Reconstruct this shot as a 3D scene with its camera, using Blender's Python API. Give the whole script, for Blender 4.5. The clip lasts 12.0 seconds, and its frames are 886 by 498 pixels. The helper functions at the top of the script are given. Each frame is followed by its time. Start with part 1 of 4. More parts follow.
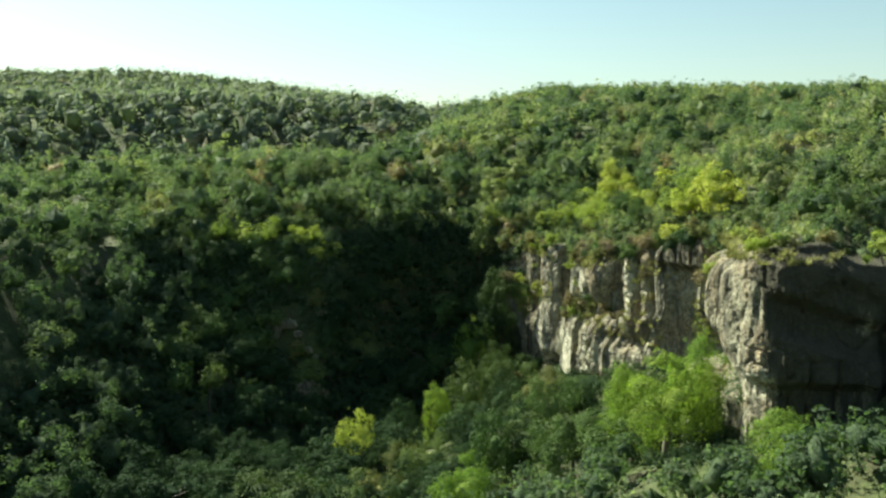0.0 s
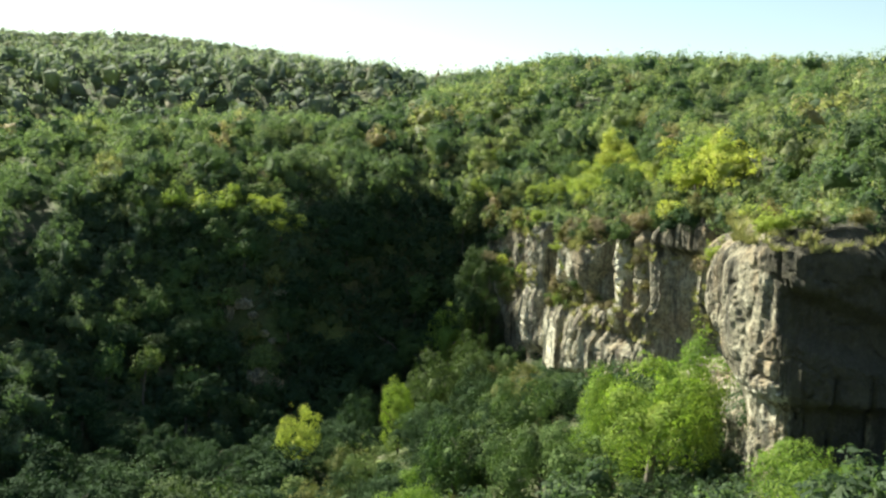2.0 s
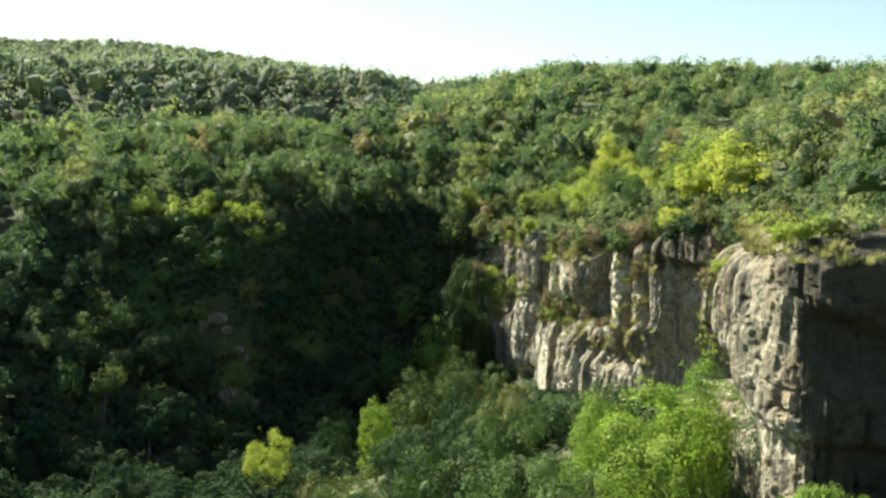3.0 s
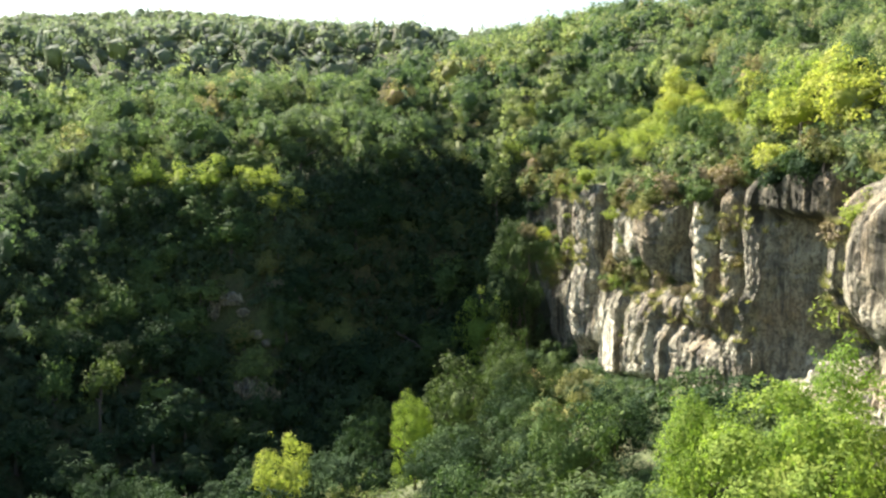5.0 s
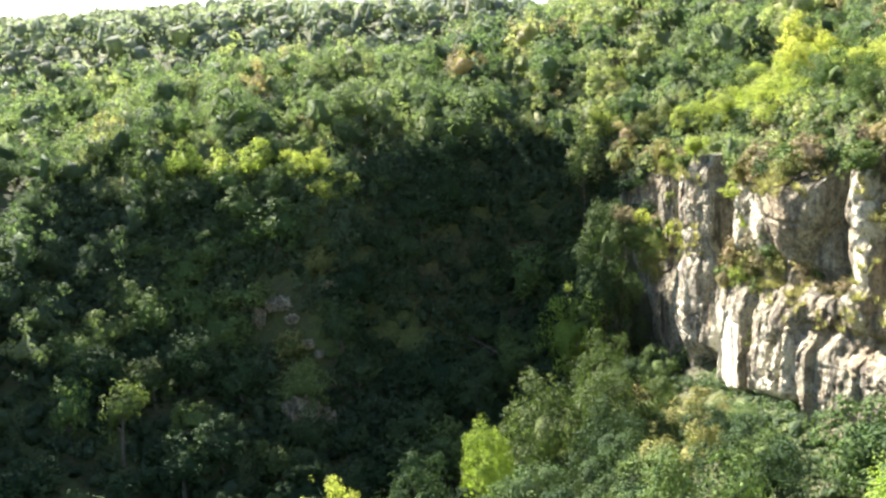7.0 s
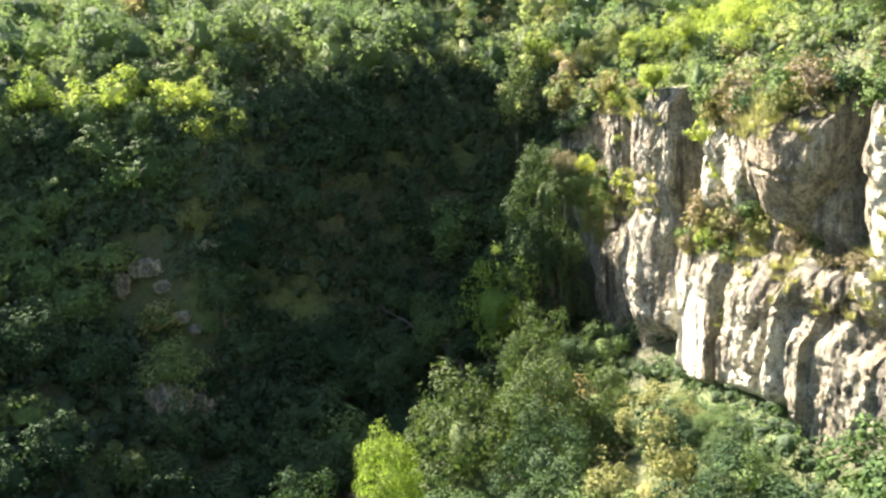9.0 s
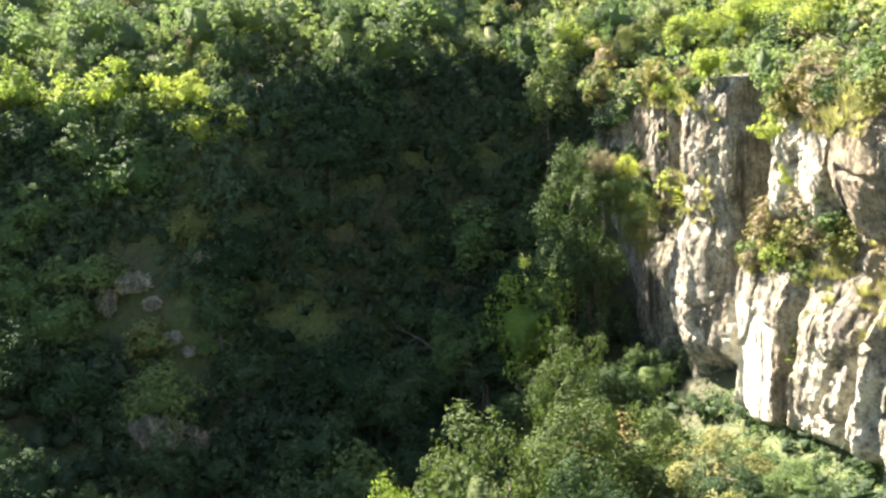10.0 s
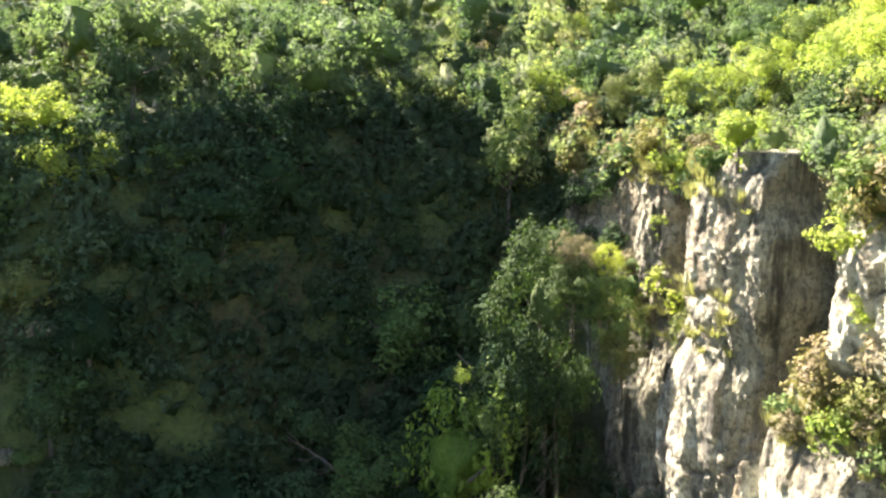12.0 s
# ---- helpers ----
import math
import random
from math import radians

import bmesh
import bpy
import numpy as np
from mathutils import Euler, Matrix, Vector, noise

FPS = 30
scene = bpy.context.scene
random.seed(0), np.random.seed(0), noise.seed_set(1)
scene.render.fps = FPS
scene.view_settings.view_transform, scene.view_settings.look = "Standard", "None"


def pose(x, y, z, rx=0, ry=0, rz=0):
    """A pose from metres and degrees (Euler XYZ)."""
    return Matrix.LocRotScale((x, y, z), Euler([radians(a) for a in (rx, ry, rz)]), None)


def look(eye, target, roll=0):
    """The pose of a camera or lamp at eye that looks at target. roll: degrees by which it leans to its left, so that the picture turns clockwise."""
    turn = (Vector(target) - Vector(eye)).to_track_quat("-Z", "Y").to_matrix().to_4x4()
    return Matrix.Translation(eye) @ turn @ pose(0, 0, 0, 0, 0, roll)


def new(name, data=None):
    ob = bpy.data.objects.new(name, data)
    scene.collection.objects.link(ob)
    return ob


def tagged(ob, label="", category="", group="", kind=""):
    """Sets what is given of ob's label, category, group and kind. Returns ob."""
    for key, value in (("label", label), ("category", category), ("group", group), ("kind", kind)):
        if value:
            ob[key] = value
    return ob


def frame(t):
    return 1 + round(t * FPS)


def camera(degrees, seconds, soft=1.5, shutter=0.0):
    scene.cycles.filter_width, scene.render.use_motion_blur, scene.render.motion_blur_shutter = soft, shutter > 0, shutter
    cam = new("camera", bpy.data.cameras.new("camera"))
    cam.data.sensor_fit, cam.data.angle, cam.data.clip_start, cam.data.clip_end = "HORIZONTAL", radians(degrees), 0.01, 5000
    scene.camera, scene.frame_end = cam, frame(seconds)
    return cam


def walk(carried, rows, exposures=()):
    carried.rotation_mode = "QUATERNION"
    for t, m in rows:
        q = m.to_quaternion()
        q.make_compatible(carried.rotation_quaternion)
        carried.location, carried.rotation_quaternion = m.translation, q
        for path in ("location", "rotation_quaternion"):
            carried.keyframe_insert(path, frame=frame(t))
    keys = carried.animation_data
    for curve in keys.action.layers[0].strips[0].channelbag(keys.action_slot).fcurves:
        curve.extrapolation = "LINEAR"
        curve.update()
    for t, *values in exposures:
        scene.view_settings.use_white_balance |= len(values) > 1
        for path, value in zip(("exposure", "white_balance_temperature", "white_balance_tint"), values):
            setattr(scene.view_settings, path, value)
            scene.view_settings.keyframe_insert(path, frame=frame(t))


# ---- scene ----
cam = camera(49.6, 12.0, soft=2.5)
METRES, EYE, TILT, LEAN, TURN = 120.0, 45.0, -4.0, 0.0, 0.0
ROWS = [
    (0.0, 0.0, 0.0, 0.0, -0.0, 0.0, 0.0),
    (0.5, 0.0146, 0.0388, -0.0015, 1.18, -0.65, 0.56),
    (1.0, 0.0301, 0.0809, -0.0023, 1.87, -0.6, 0.67),
    (1.5, 0.0438, 0.1203, -0.0034, 1.22, -0.39, 0.05),
    (2.0, 0.055, 0.1625, -0.0038, 0.89, -1.25, -1.49),
    (2.5, 0.0642, 0.2025, -0.0046, 0.81, -0.52, -1.68),
    (4.5, 0.078, 0.3668, -0.0092, 2.32, -1.76, -0.87),
    (5.0, 0.0771, 0.4106, -0.0096, 3.87, -2.74, 0.71),
    (5.5, 0.075, 0.45, -0.0095, 5.48, -2.81, 0.91),
    (6.0, 0.0732, 0.4934, -0.0097, 7.41, -2.45, 0.54),
    (6.5, 0.0723, 0.5323, -0.0101, 9.15, -2.99, 0.97),
    (7.0, 0.0722, 0.5745, -0.0115, 8.86, -3.5, 2.65),
    (7.5, 0.0729, 0.6134, -0.0126, 7.12, -4.02, 3.65),
    (9.5, 0.0741, 0.7766, -0.0169, 4.9, -7.25, 2.02),
    (10.0, 0.0734, 0.8202, -0.0164, 6.96, -6.96, 2.5),
    (10.5, 0.0747, 0.8615, -0.0158, 7.62, -6.09, 1.19),
    (11.0, 0.0768, 0.9061, -0.0143, 7.31, -4.26, 1.24),
    (11.5, 0.0758, 0.945, -0.011, 5.81, -3.35, -0.73),
    (12.0, 0.0746, 0.9882, -0.0081, 5.04, -4.21, -2.25),
]
EXPOSURES = [(0.0, 1.5, 6450, -7), (1.0, 1.7, 6450, 1), (2.5, 1.8, 6450, 2), (4.5, 2.1, 6350, 11), (6.5, 2.75, 6350, 17), (7.5, 2.9, 6400, 18), (9.5, 3.1, 6550, 18), (12.0, 3.2, 6600, 16)]
walk(cam, [(t, pose(0, 0, EYE, TILT, LEAN, TURN) @ pose(METRES * x, METRES * y, METRES * z, 90 + pitch, roll, yaw)) for t, x, y, z, yaw, pitch, roll in ROWS], EXPOSURES)

# ---- light: low morning sun ahead and to the left, clear sky ----
SUN_AZ, SUN_EL = -46.0, 39.0          # degrees from +y (clockwise), above the horizon
world = bpy.data.worlds.new("sky")
scene.world = world
world.use_nodes = True
wn = world.node_tree
sky = wn.nodes.new("ShaderNodeTexSky")
sky.sky_type = "NISHITA"
sky.sun_disc = False
sky.sun_elevation, sky.sun_rotation = radians(SUN_EL), radians(SUN_AZ)
sky.air_density, sky.dust_density, sky.ozone_density = 1.2, 0.7, 0.4
wn.nodes["Background"].inputs[1].default_value = 0.05
wn.links.new(sky.outputs[0], wn.nodes["Background"].inputs[0])
sun = new("sun", bpy.data.lights.new("sun", "SUN"))
sun.data.energy, sun.data.angle, sun.data.color = 5.0, radians(0.6), (1.0, 0.93, 0.8)
ca, sa, ce, se = math.cos(radians(SUN_AZ)), math.sin(radians(SUN_AZ)), math.cos(radians(SUN_EL)), math.sin(radians(SUN_EL))
sun.matrix_world = look((sa * ce * 300, ca * ce * 300, se * 300 + 40), (0, 0, 40))


# ---- materials ----
def nodes_of(name):
    mat = bpy.data.materials.new(name)
    mat.use_nodes = True
    nt = mat.node_tree
    nt.nodes.clear()
    out = nt.nodes.new("ShaderNodeOutputMaterial")
    return mat, nt, out


def add(nt, kind, **values):
    n = nt.nodes.new(kind)
    for k, v in values.items():
        n.inputs[k.replace("_", " ")].default_value = v
    return n


def ramp(nt, fac, stops):
    r = nt.nodes.new("ShaderNodeValToRGB")
    el = r.color_ramp.elements
    while len(el) < len(stops):
        el.new(0.5)
    for e, (p, c) in zip(el, stops):
        e.position, e.color = p, (*c, 1)
    nt.links.new(fac, r.inputs[0])
    return r.outputs[0]


def mix(nt, fac, a, b, mode="MIX"):
    m = nt.nodes.new("ShaderNodeMix")
    m.data_type, m.blend_type = "RGBA", mode
    for sock, v in ((m.inputs[0], fac), (m.inputs[6], a), (m.inputs[7], b)):
        if isinstance(v, (int, float)):
            sock.default_value = v
        elif isinstance(v, tuple):
            sock.default_value = (*v, 1)
        else:
            nt.links.new(v, sock)
    return m.outputs[2]


def math_node(nt, op, a, b=0.0, clamp=False):
    m = nt.nodes.new("ShaderNodeMath")
    m.operation, m.use_clamp = op, clamp
    for sock, v in ((m.inputs[0], a), (m.inputs[1], b)):
        if isinstance(v, (int, float)):
            sock.default_value = v
        else:
            nt.links.new(v, sock)
    return m.outputs[0]


def scaled_place(nt, scale):
    tc = nt.nodes.new("ShaderNodeNewGeometry")
    mp = nt.nodes.new("ShaderNodeMapping")
    mp.inputs["Scale"].default_value = scale
    nt.links.new(tc.outputs["Position"], mp.inputs["Vector"])
    return mp.outputs[0]


def noise_tex(nt, vec, scale, detail=5.0, rough=0.6):
    n = add(nt, "ShaderNodeTexNoise", Scale=scale, Detail=detail, Roughness=rough)
    nt.links.new(vec, n.inputs["Vector"])
    return n.outputs["Fac"]


def leaf_material(name, stops, through_share=0.16, rough=0.75, source="random", gloss=0.08, rich=0.76):
    """Leaves: a tint for the plant from the stops, each leaf a little different, light coming through."""
    mat, nt, out = nodes_of(name)
    isl = nt.nodes.new("ShaderNodeNewGeometry")
    if source == "random":
        tint = nt.nodes.new("ShaderNodeObjectInfo").outputs["Random"]
    else:
        at = nt.nodes.new("ShaderNodeAttribute")
        at.attribute_name = "tint"
        tint = at.outputs["Fac"]
    base = ramp(nt, tint, stops)
    vary = math_node(nt, "MULTIPLY_ADD", isl.outputs["Random Per Island"], 0.56)
    vary.node.inputs[2].default_value = 0.72
    grain = noise_tex(nt, scaled_place(nt, (1, 1, 1)), 2.6, 5, 0.7)
    speck = math_node(nt, "MULTIPLY_ADD", grain, 1.3)
    speck.node.inputs[2].default_value = 0.35
    vary = math_node(nt, "MULTIPLY", vary, speck)
    hsv = add(nt, "ShaderNodeHueSaturation", Saturation=rich)
    nt.links.new(base, hsv.inputs["Color"])
    nt.links.new(vary, hsv.inputs["Value"])
    hue = math_node(nt, "MULTIPLY_ADD", isl.outputs["Random Per Island"], -0.03)
    hue.node.inputs[2].default_value = 0.515
    nt.links.new(hue, hsv.inputs["Hue"])
    p = add(nt, "ShaderNodeBsdfPrincipled", Roughness=rough)
    p.inputs["Specular IOR Level"].default_value = gloss
    nt.links.new(hsv.outputs[0], p.inputs["Base Color"])
    bump = add(nt, "ShaderNodeBump", Strength=0.8, Distance=0.35)
    nt.links.new(grain, bump.inputs["Height"])
    nt.links.new(bump.outputs[0], p.inputs["Normal"])
    tr = nt.nodes.new("ShaderNodeBsdfTranslucent")
    warm = mix(nt, 1.0, hsv.outputs[0], (1.2, 1.4, 0.7), "MULTIPLY")
    nt.links.new(warm, tr.inputs["Color"])
    ms = nt.nodes.new("ShaderNodeMixShader")
    ms.inputs[0].default_value = through_share
    nt.links.new(p.outputs[0], ms.inputs[1])
    nt.links.new(tr.outputs[0], ms.inputs[2])
    nt.links.new(ms.outputs[0], out.inputs[0])
    return mat


LEAF = {
    # dark leaves lowered further so their colour carries the gorge's shade
    "dark": leaf_material("leaf_dark_shade", [(0.0, (0.024, 0.054, 0.018)), (0.5, (0.036, 0.074, 0.024)), (1.0, (0.055, 0.096, 0.027))], gloss=0.04, rich=0.8),
    "mid": leaf_material("leaf_mid", [(0.0, (0.055, 0.105, 0.024)), (0.6, (0.088, 0.145, 0.031)), (1.0, (0.125, 0.172, 0.036))], rich=0.86),
    "yellow": leaf_material("leaf_yellow", [(0.0, (0.2, 0.26, 0.055)), (0.6, (0.3, 0.335, 0.07)), (1.0, (0.4, 0.4, 0.085))], 0.4, rich=0.95),
    "bright": leaf_material("leaf_bright", [(0.0, (0.14, 0.22, 0.03)), (1.0, (0.2, 0.27, 0.036))], 0.36, rich=0.92),
    "olive": leaf_material("leaf_olive", [(0.0, (0.11, 0.135, 0.035)), (0.6, (0.18, 0.18, 0.05)), (1.0, (0.22, 0.17, 0.06))], rich=0.9),
    "dry": leaf_material("leaf_dry", [(0.0, (0.15, 0.125, 0.06)), (0.6, (0.2, 0.16, 0.08)), (1.0, (0.24, 0.18, 0.09))], rich=0.85),
    "rust": leaf_material("leaf_rust", [(0.0, (0.27, 0.22, 0.13)), (0.6, (0.32, 0.27, 0.13)), (1.0, (0.38, 0.31, 0.07))], rich=0.9),
    "grey": leaf_material("leaf_grey", [(0.0, (0.044, 0.074, 0.024)), (1.0, (0.074, 0.106, 0.034))], 0.22, 0.7, gloss=0.08, rich=0.95),
}
# middle stops lifted and saturation cut in place of the haze veil
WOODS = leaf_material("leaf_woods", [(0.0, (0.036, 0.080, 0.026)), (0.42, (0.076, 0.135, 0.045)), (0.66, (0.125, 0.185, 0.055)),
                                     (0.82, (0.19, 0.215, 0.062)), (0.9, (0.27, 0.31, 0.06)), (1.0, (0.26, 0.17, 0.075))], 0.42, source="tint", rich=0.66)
# far leaves made paler and bluer: distance haze is put into their colour
HAZED_WOODS = leaf_material("leaf_hazed_woods", [(0.0, (0.11, 0.15, 0.105)), (0.6, (0.165, 0.21, 0.14)), (0.85, (0.22, 0.235, 0.14)), (1.0, (0.25, 0.2, 0.125))], 0.45, source="tint", rich=0.66)


def bark_material():
    mat, nt, out = nodes_of("bark")
    v = scaled_place(nt, (6, 6, 1.2))
    f = noise_tex(nt, v, 2.5)
    p = add(nt, "ShaderNodeBsdfPrincipled", Roughness=0.9)
    nt.links.new(ramp(nt, f, [(0.3, (0.05, 0.04, 0.03)), (0.7, (0.17, 0.14, 0.11))]), p.inputs["Base Color"])
    nt.links.new(p.outputs[0], out.inputs[0])
    return mat


def soil_material():
    mat, nt, out = nodes_of("forest_floor")
    v = scaled_place(nt, (1, 1, 1))
    big, fine = noise_tex(nt, v, 0.12), noise_tex(nt, v, 2.2, 6)
    a = ramp(nt, fine, [(0.3, (0.03, 0.035, 0.014)), (0.55, (0.06, 0.06, 0.025)), (0.8, (0.11, 0.09, 0.045))])
    b = ramp(nt, fine, [(0.3, (0.04, 0.06, 0.015)), (0.7, (0.09, 0.11, 0.03))])
    p = add(nt, "ShaderNodeBsdfPrincipled", Roughness=0.95)
    nt.links.new(mix(nt, ramp(nt, big, [(0.4, (0, 0, 0)), (0.6, (1, 1, 1))]), a, b), p.inputs["Base Color"])
    bump = add(nt, "ShaderNodeBump", Strength=0.8, Distance=0.3)
    nt.links.new(fine, bump.inputs["Height"])
    nt.links.new(bump.outputs[0], p.inputs["Normal"])
    nt.links.new(p.outputs[0], out.inputs[0])
    return mat


def rock_material(name="limestone"):
    """Weathered limestone: grey, water streaks down the face, ochre stains, lichens, cracks; paler where it broke off
    lately; masks also paint in shade and sun brightness.
    """
    mat, nt, out = nodes_of(name)
    v1, vs = scaled_place(nt, (1, 1, 1)), scaled_place(nt, (1, 1, 0.12))
    patch, streak = noise_tex(nt, v1, 0.2, 4), noise_tex(nt, vs, 0.8, 6, 0.68)
    streak2 = noise_tex(nt, vs, 2.2, 5, 0.6)
    fine, mid = noise_tex(nt, v1, 2.4, 9, 0.75), noise_tex(nt, v1, 0.9, 6, 0.65)
    base = ramp(nt, mid, [(0.3, (0.23, 0.205, 0.145)), (0.5, (0.37, 0.338, 0.235)), (0.7, (0.53, 0.495, 0.365))])
    base = mix(nt, ramp(nt, patch, [(0.47, (0, 0, 0)), (0.62, (0.72, 0.72, 0.72))]), base, (0.36, 0.27, 0.16))
    dark = ramp(nt, streak, [(0.5, (0, 0, 0)), (0.62, (0.85, 0.85, 0.85))])
    base = mix(nt, dark, base, (0.085, 0.08, 0.07))
    base = mix(nt, ramp(nt, streak2, [(0.53, (0, 0, 0)), (0.66, (0.7, 0.7, 0.7))]), base, (0.10, 0.095, 0.08))
    # pale mask: recent breaks, plus sun brightness painted on slab and rib
    fresh_and_lit = nt.nodes.new("ShaderNodeAttribute")
    fresh_and_lit.attribute_name = "fresh_and_lit"
    edge = math_node(nt, "ADD", fresh_and_lit.outputs["Fac"], math_node(nt, "MULTIPLY", math_node(nt, "SUBTRACT", mid, 0.5), 1.6))
    broken = ramp(nt, edge, [(0.35, (0, 0, 0)), (0.65, (1, 1, 1))])
    old = mix(nt, broken, (1.0, 1.0, 1.0), (0.4, 0.4, 0.4))
    base = mix(nt, broken, base, ramp(nt, fine, [(0.3, (0.50, 0.46, 0.33)), (0.65, (0.75, 0.71, 0.55))]))
    # dark mask: real growth, plus shade painted on the block and in recesses
    lichen_and_shade = nt.nodes.new("ShaderNodeAttribute")
    lichen_and_shade.attribute_name = "lichen_and_shade"
    cover = math_node(nt, "ADD", lichen_and_shade.outputs["Fac"], math_node(nt, "MULTIPLY", math_node(nt, "SUBTRACT", streak, 0.5), 2.0))
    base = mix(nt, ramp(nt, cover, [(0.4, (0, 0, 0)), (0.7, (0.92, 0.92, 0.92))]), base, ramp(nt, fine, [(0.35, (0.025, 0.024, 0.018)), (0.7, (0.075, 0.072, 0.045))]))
    base = mix(nt, mix(nt, 1.0, ramp(nt, fine, [(0.38, (0.8, 0.8, 0.8)), (0.49, (0, 0, 0))]), old, "MULTIPLY"), base, (0.08, 0.072, 0.055))
    # fine cracks that run mostly downwards, and pits
    bent = nt.nodes.new("ShaderNodeVectorMath")
    bent.operation = "MULTIPLY_ADD"
    warp = add(nt, "ShaderNodeTexNoise", Scale=0.7, Detail=4.0)
    nt.links.new(v1, warp.inputs["Vector"])
    nt.links.new(warp.outputs["Color"], bent.inputs[0])
    bent.inputs[1].default_value = (1.6, 1.6, 1.6)
    nt.links.new(scaled_place(nt, (0.75, 0.75, 0.3)), bent.inputs[2])
    crack = nt.nodes.new("ShaderNodeTexVoronoi")
    crack.feature = "DISTANCE_TO_EDGE"
    crack.inputs["Scale"].default_value = 1.0
    nt.links.new(bent.outputs[0], crack.inputs["Vector"])
    slit = ramp(nt, crack.outputs["Distance"], [(0.012, (1, 1, 1)), (0.045, (0, 0, 0))])
    gate = ramp(nt, noise_tex(nt, v1, 0.55, 3), [(0.5, (0, 0, 0)), (0.62, (0.4, 0.4, 0.4))])
    base = mix(nt, mix(nt, 1.0, slit, gate, "MULTIPLY"), base, (0.05, 0.045, 0.037))
    pits = noise_tex(nt, scaled_place(nt, (1, 1, 0.6)), 5.5, 6, 0.7)
    base = mix(nt, mix(nt, 1.0, ramp(nt, pits, [(0.38, (0.75, 0.75, 0.75)), (0.48, (0, 0, 0))]), old, "MULTIPLY"), base, (0.10, 0.09, 0.07))
    p = add(nt, "ShaderNodeBsdfPrincipled", Roughness=0.93)
    p.inputs["Specular IOR Level"].default_value = 0.2
    nt.links.new(base, p.inputs["Base Color"])
    b1 = add(nt, "ShaderNodeBump", Strength=0.9, Distance=0.7)
    nt.links.new(mid, b1.inputs["Height"])
    b2 = add(nt, "ShaderNodeBump", Strength=1.0, Distance=0.3)
    nt.links.new(fine, b2.inputs["Height"])
    nt.links.new(b1.outputs[0], b2.inputs["Normal"])
    nt.links.new(b2.outputs[0], p.inputs["Normal"])
    nt.links.new(p.outputs[0], out.inputs[0])
    return mat


BARK, SOIL, ROCK = bark_material(), soil_material(), rock_material()


# ---- shape of the land ----
def smooth01(a, b, v):
    t = np.clip((v - a) / (b - a), 0, 1)
    return t * t * (3 - 2 * t)


def smax(a, b, k):
    return 0.5 * (a + b + np.sqrt((a - b) ** 2 + k * k))


def smin(a, b, k):
    return 0.5 * (a + b - np.sqrt((a - b) ** 2 + k * k))


# The gorge's rim, from the right-hand cliffs round the head of the gorge to the wooded left edge.
RIM = np.array([(320, 70), (60, 80), (38, 84), (29, 86), (28, 93), (34, 108), (33.5, 117), (31, 129), (25, 142), (21.5, 155), (18, 166),
                (19, 176), (14, 186), (8, 196), (-4, 197), (-14, 187.5), (-25, 181.5), (-42, 184), (-62, 188), (-95, 197), (-150, 205), (-420, 230)], float)
RIM_ARC = np.concatenate([[0], np.cumsum(np.hypot(*np.diff(RIM, axis=0).T))])


def rim_distance(x, y):
    """Distance into the upper land (plus) or into the gorge (minus), and the arc along the rim."""
    best, arc = np.full(x.shape, 1e9), np.zeros(x.shape)
    side = np.zeros(x.shape)
    for i in range(len(RIM) - 1):
        a, d = RIM[i], RIM[i + 1] - RIM[i]
        n2 = d @ d
        t = np.clip(((x - a[0]) * d[0] + (y - a[1]) * d[1]) / n2, 0, 1)
        px, py = x - a[0] - t * d[0], y - a[1] - t * d[1]
        dist = np.hypot(px, py)
        cross = d[0] * (y - a[1]) - d[1] * (x - a[0])
        near = dist < best - 1e-9
        best, arc, side = np.where(near, dist, best), np.where(near, RIM_ARC[i] + t * np.sqrt(n2), arc), np.where(near, cross, side)
    # inside the gorge polygon by an even-odd test
    poly = np.vstack([RIM, [(-420, -900), (320, -900)]])
    inside = np.zeros(x.shape, bool)
    for (ax, ay), (bx, by) in zip(poly, np.roll(poly, -1, axis=0)):
        if ay != by:
            hit = ((ay > y) != (by > y)) & (x < (bx - ax) * (y - ay) / (by - ay) + ax)
            inside ^= hit
    return np.where(inside, -best, best), arc


def wavy(x, y, f, seed=0.0):
    return (np.sin(x * f + 1.3 + seed) * np.cos(y * f * 1.17 + 0.4 + seed) + 0.5 * np.sin(x * f * 2.3 + y * f * 1.9 + seed * 2.1)
            + 0.25 * np.sin(x * f * 4.9 - y * f * 4.1 + seed))


def upper(x, y, d=None):
    """The land above the rim; d is the distance from the rim."""
    if d is None:
        d = rim_distance(x, y)[0]
    top = np.interp(y, [84, 118, 131, 140, 152, 200], [37.6, 37.6, 36.8, 34.6, 33.2, 32.4])     # height of the cliff's edge
    right = smax(30.0 + 0.30 * (y - 200) + 0.36 * (x - 10.5), top + 0.46 * np.clip(d, 0, 60), 3)
    right = smin(right, 32.0 + 0.12 * np.minimum(y, 395) - 0.0266 * np.maximum(50 - x, 0) ** 1.5 - 0.15 * np.maximum(y - 410, 0), 5)
    left = 30.0 + 0.47 * (smin(y, 214 + 0 * y, 6) - 184) + 0.05 * np.clip(y - 216, 0, 50) - 0.06 * np.maximum(-x - 40, 0)
    left = left - 9 * smooth01(262, 300, y)
    w = smooth01(-30, 8, x + 0.05 * (y - 200))
    near = left * (1 - w) + right * w
    far = 30 + 45 * smooth01(290, 380, y) + 0.05 * np.maximum(y - 380, 0) + 0.22 * np.maximum(y - 470, 0)
    ridge = 109.0 - 0.168 * np.maximum(x + 175, 0) - 0.0016 * np.maximum(x + 90, 0) ** 2
    far = smin(far, ridge, 6) - 0.25 * np.maximum(y - 590, 0)
    return np.maximum(smax(near, far, 4), 16) + 0.7 * wavy(x, y, 0.09)


